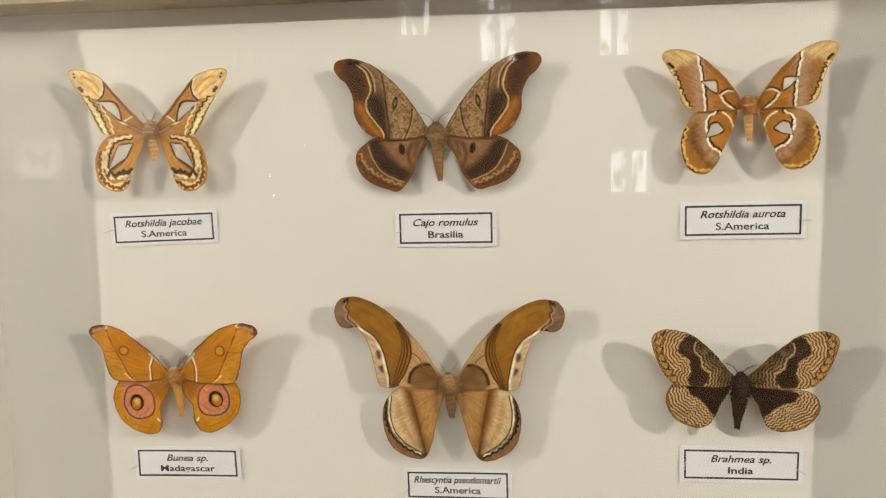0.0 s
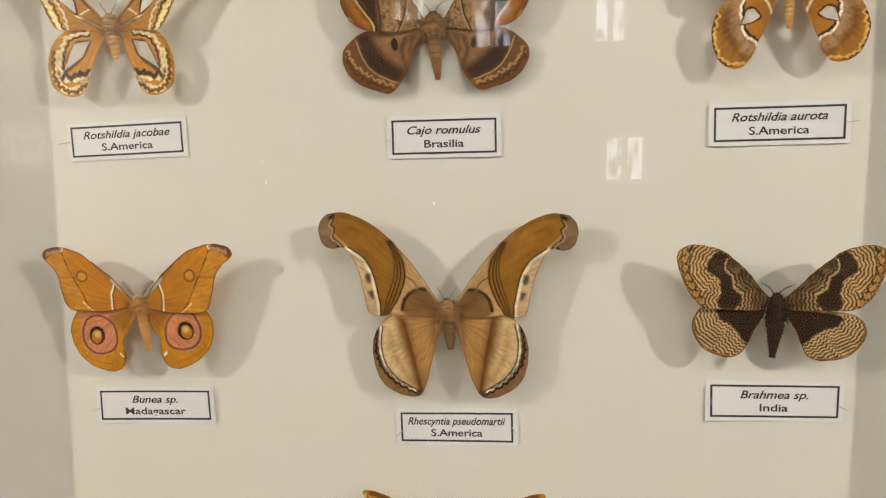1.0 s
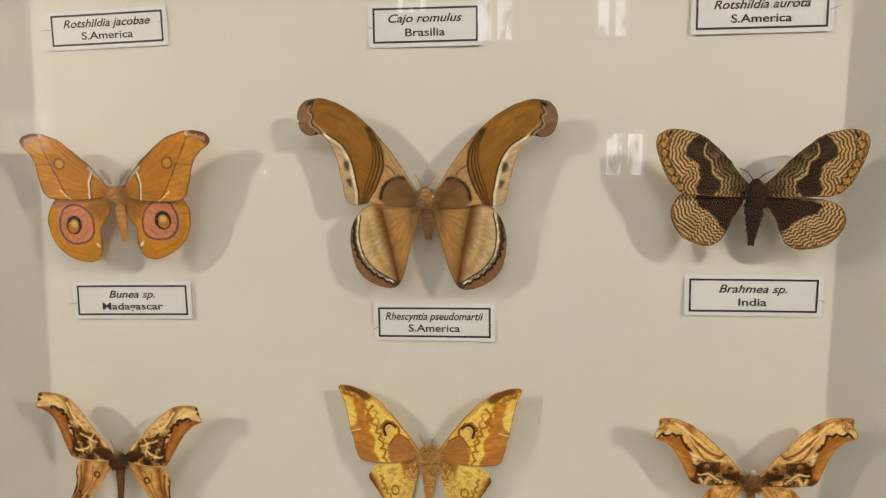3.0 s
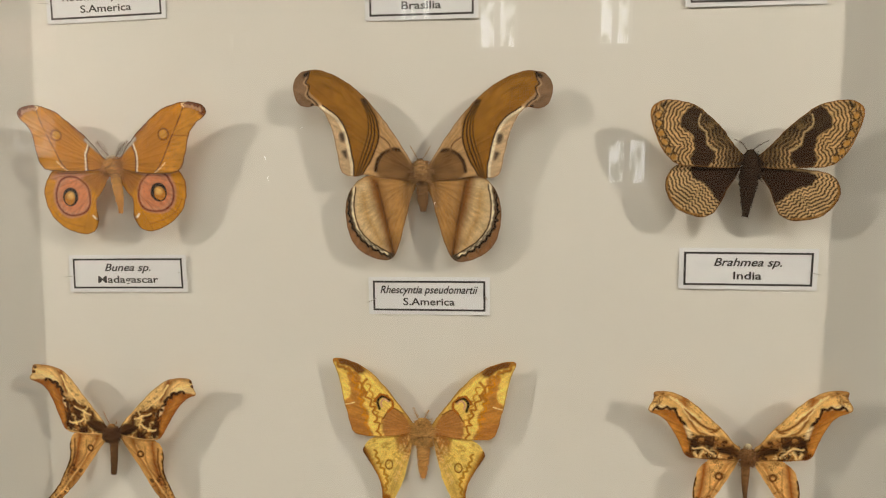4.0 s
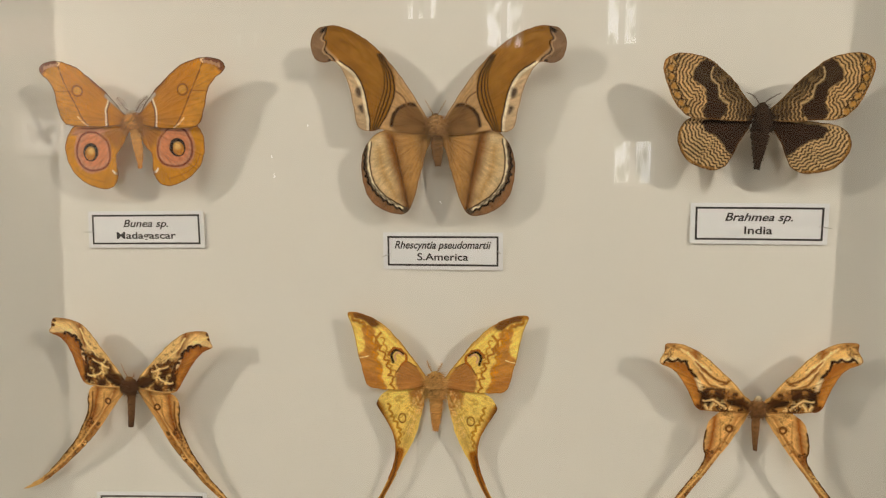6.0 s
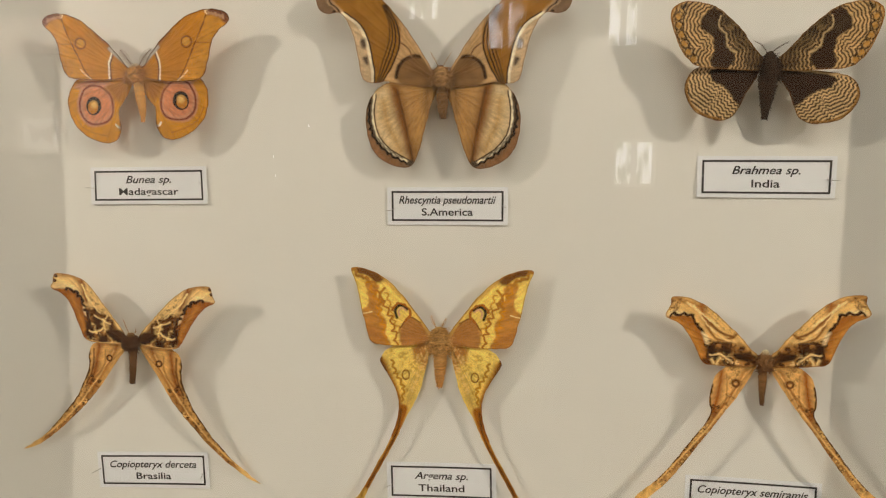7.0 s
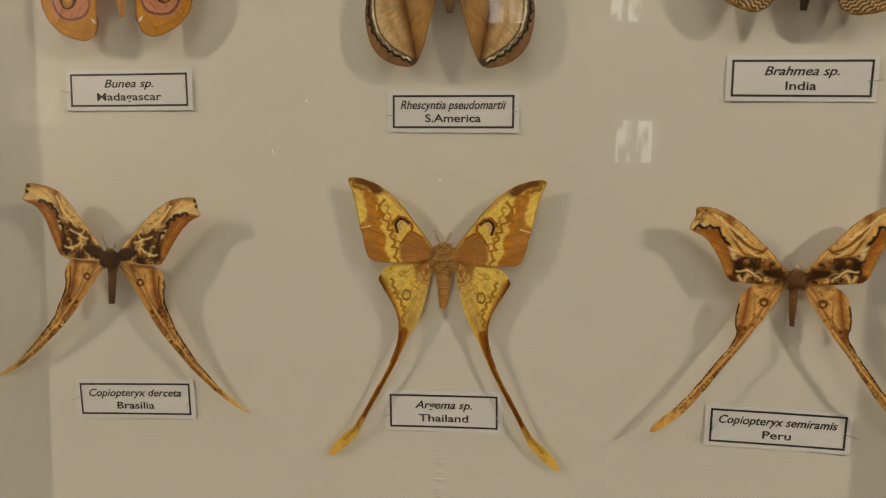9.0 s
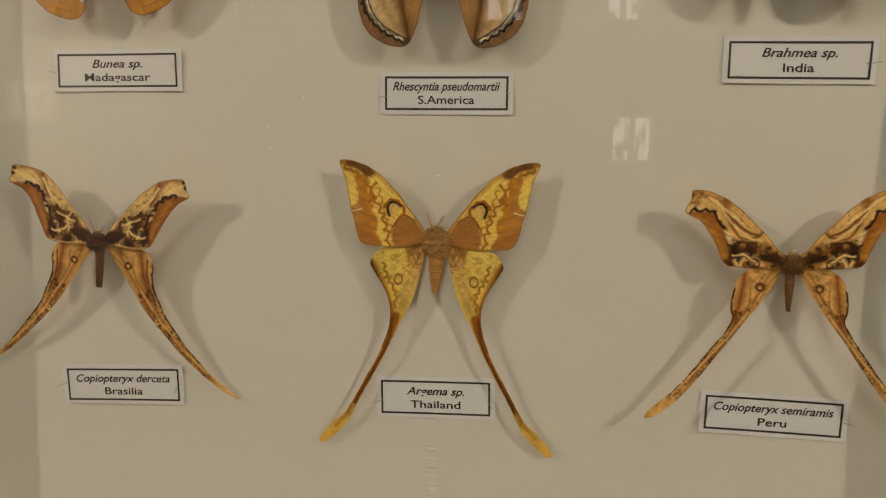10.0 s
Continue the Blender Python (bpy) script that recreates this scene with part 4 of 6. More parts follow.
def aurota_moth():
    ob = moth_thing("orange-brown moth with four white window triangles and cream lines", 0.1350, 1.6863, 0.0)
    w = Wing([(-2.2, -0.7), (-4.1, 2.9), (-8.1, 8.9), (-15.2, 16.6), (-21.6, 21.8), (-28.6, 25.1), (-34.2, 26.1), (-38.6, 25.0), (-39.6, 22.2), (-37.2, 17.8), (-33.9, 12.6), (-31.9, 7.5), (-30.5, 1.8), (-27.3, -1.5), (-20.3, -2.5), (-13.4, -2.0), (-4.0, -1.9)], (196, 128, 50), [[(-21.5, 10.8), (-15.6, 11.0), (-14.9, 5.9), (-17.4, 7.0)]], seed=5)
    w.fill([(-24.6, 23.5), (-22.4, 13.6), (-20.6, 6.0), (-19.8, -2.9), (-27.9, -2.1), (-33.8, 10.1), (-41.7, 23.6), (-34.3, 27.7)], (192, 132, 62))
    w.band([(-25.1, 21.2), (-23.6, 12.4), (-22.0, -1.6)], (196, 156, 128), 7.5, 1.0, 0.8)
    w.band([(-30.9, 18.9), (-28.2, 10.0), (-26.0, -0.2)], (180, 126, 66), 4.0, 0.8, 0.8)
    w.fill([(-40.4, 22.9), (-37.3, 25.9), (-28.6, 25.3), (-24.4, 22.7), (-27.2, 19.8), (-34.0, 17.4), (-37.2, 17.8)], (224, 188, 134), 1.0, 0.5)
    w.line([(-37.2, 18.4), (-33.6, 11.4), (-31.4, 5.0), (-28.5, -1.4)], (196, 156, 102), 3.2, 0.8)
    w.line([(-35.0, 16.5), (-32.6, 10.7), (-30.7, 5.0), (-27.3, -0.7)], (240, 206, 140), 1.3, wave=0.6, length=2.2)
    w.line([(-34.0, 16.4), (-31.6, 10.7), (-29.7, 5.0), (-26.5, -0.2)], (104, 56, 22), 0.7, wave=0.7, length=2.2)
    w.dots([(-36.3, 19.3), (-35.0, 18.2)], (60, 38, 26), 1.0, stretch=(1.2, 0.7), turn=-40)
    w.line([(-23.6, 22.7), (-21.6, 13.6), (-20.1, 6.0), (-19.4, -2.4)], (92, 50, 24), 1.5, wave=0.25, length=3.6)
    w.line([(-24.1, 22.7), (-22.1, 13.6), (-20.8, 6.0), (-19.9, -2.4)], (246, 232, 206), 1.0, wave=0.25, length=3.6)
    w.line([(-21.8, 11.1), (-15.5, 11.2), (-14.6, 5.6), (-17.4, 6.7), (-21.8, 11.1)], (110, 60, 24), 0.6)
    w.line([(-13.1, 5.2), (-10.7, 1.8), (-5.9, -1.9)], (110, 60, 26), 1.7)
    w.line([(-13.3, 4.9), (-11.0, 1.3), (-6.4, -2.1)], (242, 226, 198), 1.0)
    w.line([(-13.1, 5.6), (-9.9, 7.3), (-7.1, 6.7)], (110, 60, 26), 1.5)
    w.line([(-12.8, 5.1), (-9.9, 6.6), (-7.1, 6.2)], (242, 226, 198), 0.8)
    w.band([(-20.3, 20.5), (-10.0, 9.6), (-3.5, 1.6)], (150, 98, 48), 1.8, 0.8)
    w.veins([(-2.6, -0.9)][0], 9, (120, 70, 28), 0.3)
    w.margin((196, 150, 96), 0.4, 0.8)
    w.powder(0.18)
    w.add("forewing", ob, 12, 13.2, 0.5, ((-1, 0, 1), (1, -4.0, 0.955, 1.03, 1.03)), [(-3.1, -0.9)][0])
    w = Wing([(-5.2, -1.9), (-10.9, -2.0), (-18.4, -2.3), (-24.1, -4.1), (-27.8, -8.5), (-29.8, -14.9), (-29.5, -20.7), (-26.8, -27.8), (-21.7, -31.1), (-16.7, -30.6), (-13.0, -25.4), (-10.6, -19.1), (-7.6, -12.1), (-5.5, -7.0)], (198, 130, 50), [[(-18.4, -14.2), (-16.8, -8.7), (-13.9, -7.8), (-11.2, -11.0), (-13.8, -13.0)]], tuck=1.6, seed=6)
    w.fill([(-16.5, -2.4), (-19.3, -6.7), (-18.4, -13.8), (-16.9, -18.3), (-13.0, -20.7), (-11.5, -23.5), (-15.4, -31.9), (-28.0, -31.0), (-31.4, -15.5), (-24.7, -2.8)], (194, 132, 58))
    w.band([(-20.2, -5.4), (-19.9, -14.4), (-17.1, -20.9), (-13.6, -24.1)], (190, 152, 124), 5.0, 0.95, 0.8)
    w.band([(-23.6, -6.6), (-24.2, -15.6), (-20.6, -23.4), (-16.7, -27.3)], (132, 88, 52), 4.0, 0.75, 1.0)
    w.band([(-25.3, -5.3), (-21.5, -3.5)], (200, 160, 110), 5.0, 0.7)
    w.line([(-14.0, -2.5), (-18.1, -5.5), (-17.7, -13.2), (-16.1, -17.5), (-12.3, -20.4), (-11.2, -23.0)], (86, 46, 24), 1.5, wave=0.25, length=3.2)
    w.line([(-14.6, -2.7), (-18.8, -6.0), (-18.3, -13.7), (-16.7, -18.3), (-12.9, -20.9), (-11.7, -23.3)], (246, 232, 208), 1.0, wave=0.25, length=3.2)
    w.line([(-11.4, -3.0), (-8.5, -5.6), (-6.7, -10.5)], (242, 226, 198), 0.9)
    w.line([(-27.6, -9.1), (-28.8, -15.5), (-28.4, -20.7), (-26.1, -27.2), (-21.1, -29.8), (-16.0, -29.3)], (236, 190, 104), 1.2, wave=0.6, length=3.0)
    w.line([(-28.4, -9.1), (-29.7, -15.5), (-29.3, -20.7), (-26.8, -27.7), (-21.2, -30.6)], (110, 66, 30), 0.7, wave=0.6, length=3.0)
    w.line([(-18.7, -14.2), (-16.8, -8.4), (-13.8, -7.6), (-10.9, -11.0), (-13.8, -13.2), (-18.7, -14.2)], (100, 54, 24), 0.7)
    w.veins([(-5.8, -3.2)][0], 9, (120, 70, 28), 0.35)
    w.powder(0.2)
    w.add("hindwing", ob, 12, 11, -0.5, ((-1, 0, 1), (1, 1.4, 0.916, 1.21, 1.01)), [(-5.6, -3.2)][0])
    lump(ob, "thorax", [(-0.8, 3.7, 2.5), (-0.6, 1.6, 3.3), (-0.3, -0.7, 3.3), (-0.1, -3.9, 2.2)], 12+2, ((190, 122, 50), (182, 118, 52)), 0.9, 2, (236, 214, 170), 7, mane=0.6)
    lump(ob, "abdomen", [(-0.2, -3.9, 2.0), (-0.2, -8.4, 1.9), (0.0, -12.8, 1.5), (0.2, -16.3, 0.9)], 12+1, ((206, 158, 84), (196, 142, 70)), 0.4, 7, (238, 214, 164), 8)
    lump(ob, "head", [(-1.2, 4.3, 1.0), (-1.1, 3.6, 1.7), (-0.9, 2.6, 1.5)], 12+2, ((170, 110, 50), (190, 130, 60)), 0.6, seed=9)
    mount_pin(ob, 12)


def bunea_moth():
    ob = moth_thing("bright orange moth with pink-ringed eyespots on its hindwings", -0.1513, 1.5532, 0.0)
    w = Wing([(-2.1, 2.5), (-4.4, 4.0), (-8.1, 9.1), (-13.0, 14.5), (-18.5, 19.7), (-25.1, 24.6), (-30.8, 26.8), (-36.6, 27.7), (-42.0, 26.5), (-44.0, 24.4), (-43.5, 21.9), (-39.6, 18.6), (-37.0, 14.2), (-35.7, 8.1), (-34.3, 2.0), (-32.1, -1.4), (-29.8, -2.5), (-23.4, -3.0), (-14.1, -3.1), (-3.5, -1.2)], (212, 138, 32), seed=7)
    w.fill([(-34.4, 26.3), (-32.5, 20.2), (-29.5, 13.1), (-24.3, 2.6), (-20.5, -3.2), (-31.6, -3.1), (-36.9, 8.1), (-45.2, 23.5), (-41.3, 27.9)], (216, 148, 48), 0.8, a=0.8)
    w.fill([(-44.1, 24.4), (-42.0, 26.6), (-36.6, 27.7), (-32.9, 26.8), (-34.4, 25.3), (-39.8, 24.4), (-41.7, 21.9), (-43.5, 21.9)], (146, 82, 54), 0.8)
    w.line([(-41.8, 24.4), (-37.9, 25.3), (-34.4, 25.7)], (206, 156, 120), 1.1, wave=0.4, length=1.6)
    w.line([(-34.4, 25.9), (-32.3, 20.0), (-29.2, 13.0), (-24.3, 2.6), (-20.5, -2.7)], (122, 66, 24), 0.5)
    w.line([(-25.5, 1.7), (-23.1, -0.8), (-20.6, -2.7)], (240, 206, 150), 0.6)
    w.line([(-35.4, 27.5), (-33.4, 26.6), (-34.4, 25.5)], (238, 206, 160), 0.6)
    w.line([(-9.8, 10.4), (-11.8, 4.3), (-11.6, -3.1)], (130, 74, 34), 1.2)
    w.line([(-10.4, 10.4), (-12.3, 4.3), (-12.1, -3.1)], (246, 228, 196), 0.8)
    w.band([(-17.4, 18.6), (-9.8, 10.4), (-3.8, 3.8)], (150, 84, 46), 1.5, 0.8)
    w.line([(-11.8, 11.7), (-7.1, 7.1), (-3.2, 3.8)], (190, 180, 168), 1.6, 0.6)
    w.dots([(-25.3, 13.7)], (150, 88, 26), 2.4, ring=0.6)
    w.dots([(-25.1, 13.9)], (226, 164, 62), 1.7)
    w.line([(-37.7, 13.1), (-31.8, 13.4), (-27.3, 13.4)], (170, 104, 30), 0.5, a=0.6)
    w.line([(-30.3, 0.3), (-20.9, -0.2), (-12.7, 0.4)], (180, 110, 30), 0.4, a=0.6)
    w.band([(-10.4, 0.5), (-3.4, -0.1)], (186, 118, 34), 3.0, 0.6)
    w.band([(-40.0, 16.0), (-37.0, 6.0), (-33.0, -2.0)], (150, 84, 24), 2.2, 0.6, 0.8)
    w.speckle([(-33.0, 24.0), (-24.0, 2.0), (-31.0, -2.0), (-38.0, 14.0)], (226, 160, 58), 2.2, 0.1, 0.5, 17)
    w.veins([(-3.4, 0.5)][0], 10, (160, 96, 28), 0.35, rise=0.22)
    w.margin((96, 50, 26), 0.45, 0.85)
    w.powder(0.16)
    w.add("forewing", ob, 11, 15.5, 0.6, ((-1, 0, 0.995), (1, 0.8, 1.070, 1.02, 1.0)), [(-3.2, 0.5)][0], bow=1.6)
    w = Wing([(-4.1, -1.2), (-11.7, -2.9), (-21.1, -3.0), (-27.5, -3.6), (-30.6, -7.0), (-32.2, -12.1), (-31.1, -18.8), (-27.2, -25.5), (-20.7, -30.0), (-14.8, -31.6), (-10.0, -30.6), (-7.5, -27.0), (-6.9, -23.0), (-7.5, -16.3), (-4.9, -11.8), (-2.9, -5.6)], (218, 148, 36), tuck=1.6, seed=8)
    w.fill([(-28.8, -5.8), (-24.6, -3.2), (-15.2, -3.2), (-10.4, -4.6), (-13.0, -6.8), (-20.0, -5.7), (-24.8, -7.5)], (206, 140, 104), 1.0)
    w.fill([(-27.0, -10.3), (-23.3, -5.2), (-15.3, -4.9), (-10.5, -10.7), (-10.7, -19.1), (-15.8, -23.7), (-23.2, -23.0), (-27.3, -16.5)], (214, 150, 116), 0.6)
    w.line([(-26.1, -12.0), (-23.3, -6.6), (-17.7, -5.4), (-12.8, -8.5), (-10.6, -13.5), (-11.5, -19.9), (-16.4, -22.9), (-22.3, -22.1), (-25.8, -17.6)], (150, 62, 36), 0.9, 0.6, closed=True)
    w.fill([(-24.7, -12.0), (-22.4, -7.7), (-17.7, -6.5), (-13.7, -9.1), (-11.8, -13.5), (-12.6, -18.6), (-16.7, -21.3), (-21.7, -20.5), (-24.4, -16.9)], (222, 140, 98), 0.8)
    w.fill([(-13.6, -6.3), (-4.7, -1.7), (-2.9, -5.6), (-6.1, -12.9), (-9.0, -11.8), (-11.2, -9.6)], (190, 122, 40), 1.4, 0.8)
    w.dots([(-19.6, -14.5)], (40, 20, 18), 4.3, stretch=(0.85, 1.0))
    w.dots([(-19.9, -15.1)], (206, 132, 44), 2.9, stretch=(0.85, 1.05))
    w.dots([(-19.6, -13.9)], (238, 190, 110), 1.6, 1.4)
    w.dots([(-6.6, -16.0)], (240, 226, 206), 1.1)
    w.line([(-9.4, -23.0), (-8.2, -24.2), (-7.0, -24.4)], (240, 226, 206), 0.9)
    w.band([(-6.9, -15.2), (-6.2, -20.8), (-7.5, -25.3)], (140, 80, 30), 1.6, 0.8)
    w.line([(-29.4, -18.8), (-25.4, -24.2), (-19.5, -27.1), (-13.5, -28.2)], (178, 108, 32), 0.5, a=0.5)
    w.veins([(-4.1, -2.3)][0], 9, (156, 92, 28), 0.3, rise=0.22)
    w.margin((120, 66, 24), 0.4, 0.8)
    w.powder(0.16)
    w.add("hindwing", ob, 11, 12.5, -0.5, ((-1, 0, 1, 1.09, 1.03), (1, -8.6, 1.025, 1.07, 1.0)), [(-3.8, -2.3)][0], bow=1.6)
    lump(ob, "thorax", [(-0.7, 2.7, 2.6), (0.1, 0.5, 3.4), (0.7, -1.7, 3.6), (1.2, -4.1, 2.4)], 11+2, ((206, 140, 48), (198, 128, 40)), 0.7, 2, (70, 36, 16), 10, mane=1.3)
    lump(ob, "abdomen", [(1.2, -3.7, 2.4), (2.1, -8.9, 2.4), (2.9, -14.5, 2.2), (3.4, -18.9, 1.6), (3.3, -22.3, 0.8)], 11+1, ((208, 146, 58), (196, 128, 40)), 0.25, 8, (166, 98, 34), 11)
    lump(ob, "head", [(-0.2, 4.7, 1.2), (0.1, 3.8, 2.2), (0.2, 2.5, 1.9)], 11+2, ((190, 184, 176), (196, 150, 90)), 0.6, seed=12)
    antenna(ob, [(-0.6, 3.8), (-3.0, 6.6), (-6.2, 10.9)], (120, 96, 76), 11+2, 1.9)
    antenna(ob, [(2.5, 4.1), (5.4, 8.1), (9.2, 11.3)], (120, 96, 76), 11+2, 1.9)
    mount_pin(ob, 11)


def rhescyntis_moth():
    ob = moth_thing("largest moth, golden brown with hooked wing tips and dark lines", -0.0058, 1.5515, 0.0)
    w = Wing([(-2.0, 0.7), (-4.8, 5.5), (-10.4, 14.4), (-16.7, 23.3), (-24.4, 32.2), (-32.8, 39.0), (-41.2, 43.4), (-48.3, 44.7), (-54.0, 43.4), (-56.9, 39.8), (-57.2, 35.0), (-55.3, 30.0), (-51.4, 28.4), (-46.4, 28.8), (-42.2, 24.0), (-39.4, 17.1), (-37.4, 8.8), (-35.3, -0.3), (-30.3, -2.2), (-23.9, -1.5), (-16.1, -2.9), (-3.1, -3.2)], (206, 164, 116), seed=9)
    w.fill([(-47.1, 29.5), (-40.0, 26.0), (-34.4, 19.9), (-31.7, 8.8), (-30.3, -3.1), (-36.8, -2.4), (-40.9, 17.1)], (216, 184, 148), 0.8)
    w.fill([(-51.9, 42.9), (-46.9, 44.7), (-39.8, 43.3), (-31.4, 38.4), (-24.1, 31.5), (-19.1, 23.3), (-18.4, 15.8), (-20.9, 7.5), (-26.0, -1.2), (-30.6, -2.4), (-31.7, 6.0), (-33.3, 15.7), (-37.0, 22.6), (-42.2, 27.8), (-48.2, 32.9), (-51.6, 37.0)], (172, 116, 40), 0.5)
    w.band([(-44.1, 40.4), (-34.3, 33.6), (-27.3, 24.0), (-25.2, 14.4)], (182, 126, 44), 8.0, 0.8)
    w.band([(-30.0, 37.6), (-20.2, 26.7)], (186, 130, 66), 2.5, 0.6)
    for dx, k in ((0, 1.0), (-13, 0.9), (-24, 0.8), (-34, 0.6)):
        w.line([(x + dx * 0.142 * (0.4 + 0.6 * min(1, i / 2)) if i < 4 else x + dx * 0.142 * 0.5, y) for i, (x, y) in enumerate([(-24.7, 31.9), (-20.0, 23.3), (-18.9, 15.1), (-21.7, 6.4), (-26.6, -2.0)])], (60, 34, 12), 0.65, 0.3, a=k)
    w.ripples([(-48.3, 43.8), (-38.4, 41.7), (-30.0, 35.6), (-23.7, 28.1)], [(-48.3, 43.9), (-39.1, 42.4), (-30.0, 35.6), (-34.3, 33.6), (-44.1, 38.3), (-49.1, 40.4)], (128, 84, 28), 6.0, 0.4, 0.0)
    w.line([(-44.9, 28.4), (-38.6, 24.3), (-34.7, 19.0), (-32.5, 11.6), (-30.9, 3.2), (-30.6, -2.4)], (238, 222, 194), 1.5, 0.5)
    w.line([(-43.9, 29.1), (-37.8, 24.8), (-33.6, 19.0), (-31.5, 11.6), (-30.0, 3.2), (-29.9, -2.4)], (84, 52, 24), 0.7)
    w.fill([(-36.5, 16.5), (-34.2, 17.4), (-33.9, 13.2), (-35.1, 12.7)], (112, 90, 74), 0.7, 0.4)
    w.fill([(-35.4, 8.8), (-33.1, 9.9), (-32.6, 6.3), (-33.4, 5.7)], (112, 90, 74), 0.7, 0.4)
    w.fill([(-58.4, 39.8), (-54.0, 44.0), (-50.0, 43.9), (-51.2, 38.4), (-49.5, 33.6), (-45.7, 29.5), (-51.2, 27.8), (-56.0, 30.6)], (156, 122, 94), 0.6)
    w.line([(-49.7, 43.7), (-51.5, 39.1), (-49.9, 36.6), (-51.3, 33.9), (-45.7, 29.5)], (70, 46, 26), 0.5, wave=0.4, length=4.5)
    w.line([(-50.9, 43.7), (-52.4, 38.8), (-50.7, 36.3), (-52.2, 33.6), (-46.6, 29.2)], (190, 156, 122), 0.5, wave=0.4, length=4.5)
    w.fill([(-53.2, 42.1), (-50.0, 44.2), (-49.4, 43.7), (-51.5, 41.5)], (36, 20, 16), 0.5)
    w.dots([(-48.6, 29.1)], (60, 36, 22), 0.9)
    w.fill([(-20.6, 0.8), (-18.3, 6.8), (-12.5, 10.3), (-5.5, 9.2), (-1.3, 0.7), (-4.8, -3.5), (-16.1, -3.4)], (158, 116, 72), 1.0)
    w.line([(-20.3, 0.5), (-18.3, 6.4), (-12.7, 9.9), (-5.3, 8.9)], (84, 50, 22), 1.5, 0.8)
    w.band([(-13.2, 8.9), (-10.4, 3.4), (-4.8, -0.8)], (140, 96, 54), 4.0, 0.6)
    w.line([(-17.1, 22.6), (-10.4, 13.3), (-4.1, 4.1)], (212, 172, 130), 1.4, 0.8)
    w.line([(-18.2, 15.8), (-14.6, 13.0), (-13.2, 9.6)], (150, 110, 74), 0.7, a=0.7)
    w.veins([(-2.5, -0.0)][0], 10, (120, 78, 34), 0.18)
    w.margin((140, 92, 48), 0.4, 0.6)
    w.powder(0.12)
    w.add("forewing", ob, 9, 13, 0.5, ((-1, 0, 1), (1, 0.3, 0.987, 1.01, 1.0)), [(-2.8, -1.0)][0], bow=2.0)
    w = Wing([(-3.3, -2.8), (-13.2, -2.6), (-23.9, -3.4), (-30.0, -6.8), (-33.2, -13.6), (-33.4, -22.1), (-31.1, -30.6), (-26.0, -36.2), (-17.3, -39.3), (-11.9, -37.7), (-9.2, -31.7), (-6.6, -21.7), (-4.4, -11.9), (-2.3, -6.3)], (190, 144, 90), tuck=1.6, seed=10)
    w.fill([(-30.3, -8.7), (-23.9, -4.4), (-21.0, -14.9), (-16.0, -27.5), (-12.4, -36.3), (-20.2, -33.3), (-27.5, -25.6), (-30.1, -19.3)], (226, 200, 158), 2.4)
    w.band([(-25.3, -10.7), (-23.9, -19.2), (-17.4, -31.8)], (204, 156, 96), 4.5, 0.8)
    w.band([(-20.6, -4.4), (-17.7, -14.9), (-14.2, -27.5), (-12.2, -36.2)], (150, 92, 36), 4.5, 1.0)
    w.line([(-19.6, -5.1), (-16.9, -14.9), (-13.7, -27.5), (-11.9, -36.7)], (112, 66, 26), 0.9, 0.8, a=0.8)
    w.band([(-11.8, -5.0), (-9.6, -16.2), (-10.2, -27.4)], (206, 152, 86), 5.0, 0.6)
    w.band([(-6.2, -4.9), (-6.1, -14.7)], (150, 106, 64), 3.0, 0.7)
    w.fill([(-29.5, -6.6), (-30.9, -9.4), (-30.9, -17.8), (-28.6, -25.2), (-23.8, -31.2), (-16.6, -35.5), (-11.6, -37.7), (-17.3, -40.3), (-27.4, -37.7), (-34.7, -25.0), (-34.6, -10.8)], (150, 112, 82), 0.5)
    w.band([(-32.5, -25.0), (-27.4, -33.4), (-20.2, -37.5)], (176, 124, 84), 4.0, 0.8)
    w.line([(-29.6, -7.1), (-30.5, -16.4), (-28.6, -25.2), (-23.5, -31.3), (-16.5, -35.5), (-11.6, -37.8)], (244, 230, 200), 1.1, 0.5)
    w.line([(-28.9, -7.1), (-29.6, -16.4), (-27.7, -24.9), (-22.8, -30.8), (-15.9, -34.8), (-11.3, -37.1)], (84, 50, 24), 0.6)
    w.line([(-31.8, -8.7), (-32.1, -17.9), (-30.0, -25.6), (-25.1, -31.7), (-18.0, -36.1), (-12.4, -38.0)], (36, 22, 14), 0.9, wave=0.5, length=3.4)
    w.line([(-30.8, -8.7), (-31.1, -17.8), (-29.2, -24.9), (-24.3, -30.8), (-17.0, -35.2)], (84, 62, 46), 0.7, 0.8, wave=0.3, length=3.4)
    w.dots([(-13.0, -37.4)], (96, 80, 66), 1.6, 1.0)
    w.veins([(-3.3, -4.2)][0], 9, (140, 96, 54), 0.15)
    w.margin((140, 100, 64), 0.4, 0.6)
    w.powder(0.12)
    w.add("hindwing", ob, 9, 11, -0.6, ((-1, 0, 1.02), (1, -4.2, 1.05)), [(-3.3, -4.2)][0], bow=2.0)
    lump(ob, "thorax", [(-0.3, 4.8, 2.3), (0.0, 2.3, 3.5), (0.3, -0.4, 3.5), (0.5, -3.8, 2.6)], 9+2, ((196, 146, 88), (166, 118, 70)), 0.9, seed=13, mane=1.2)
    lump(ob, "abdomen", [(0.5, -3.5, 2.6), (0.7, -7.7, 2.7), (1.0, -13.2, 2.4), (1.3, -17.7, 1.1)], 9+1, ((138, 96, 56), (120, 82, 50)), 0.3, 6, (96, 62, 36), 14)
    lump(ob, "head", [(-0.4, 5.9, 0.9), (-0.3, 5.1, 1.6), (-0.1, 4.0, 1.7)], 9+2, ((110, 80, 50), (190, 140, 84)), 0.5, seed=15)
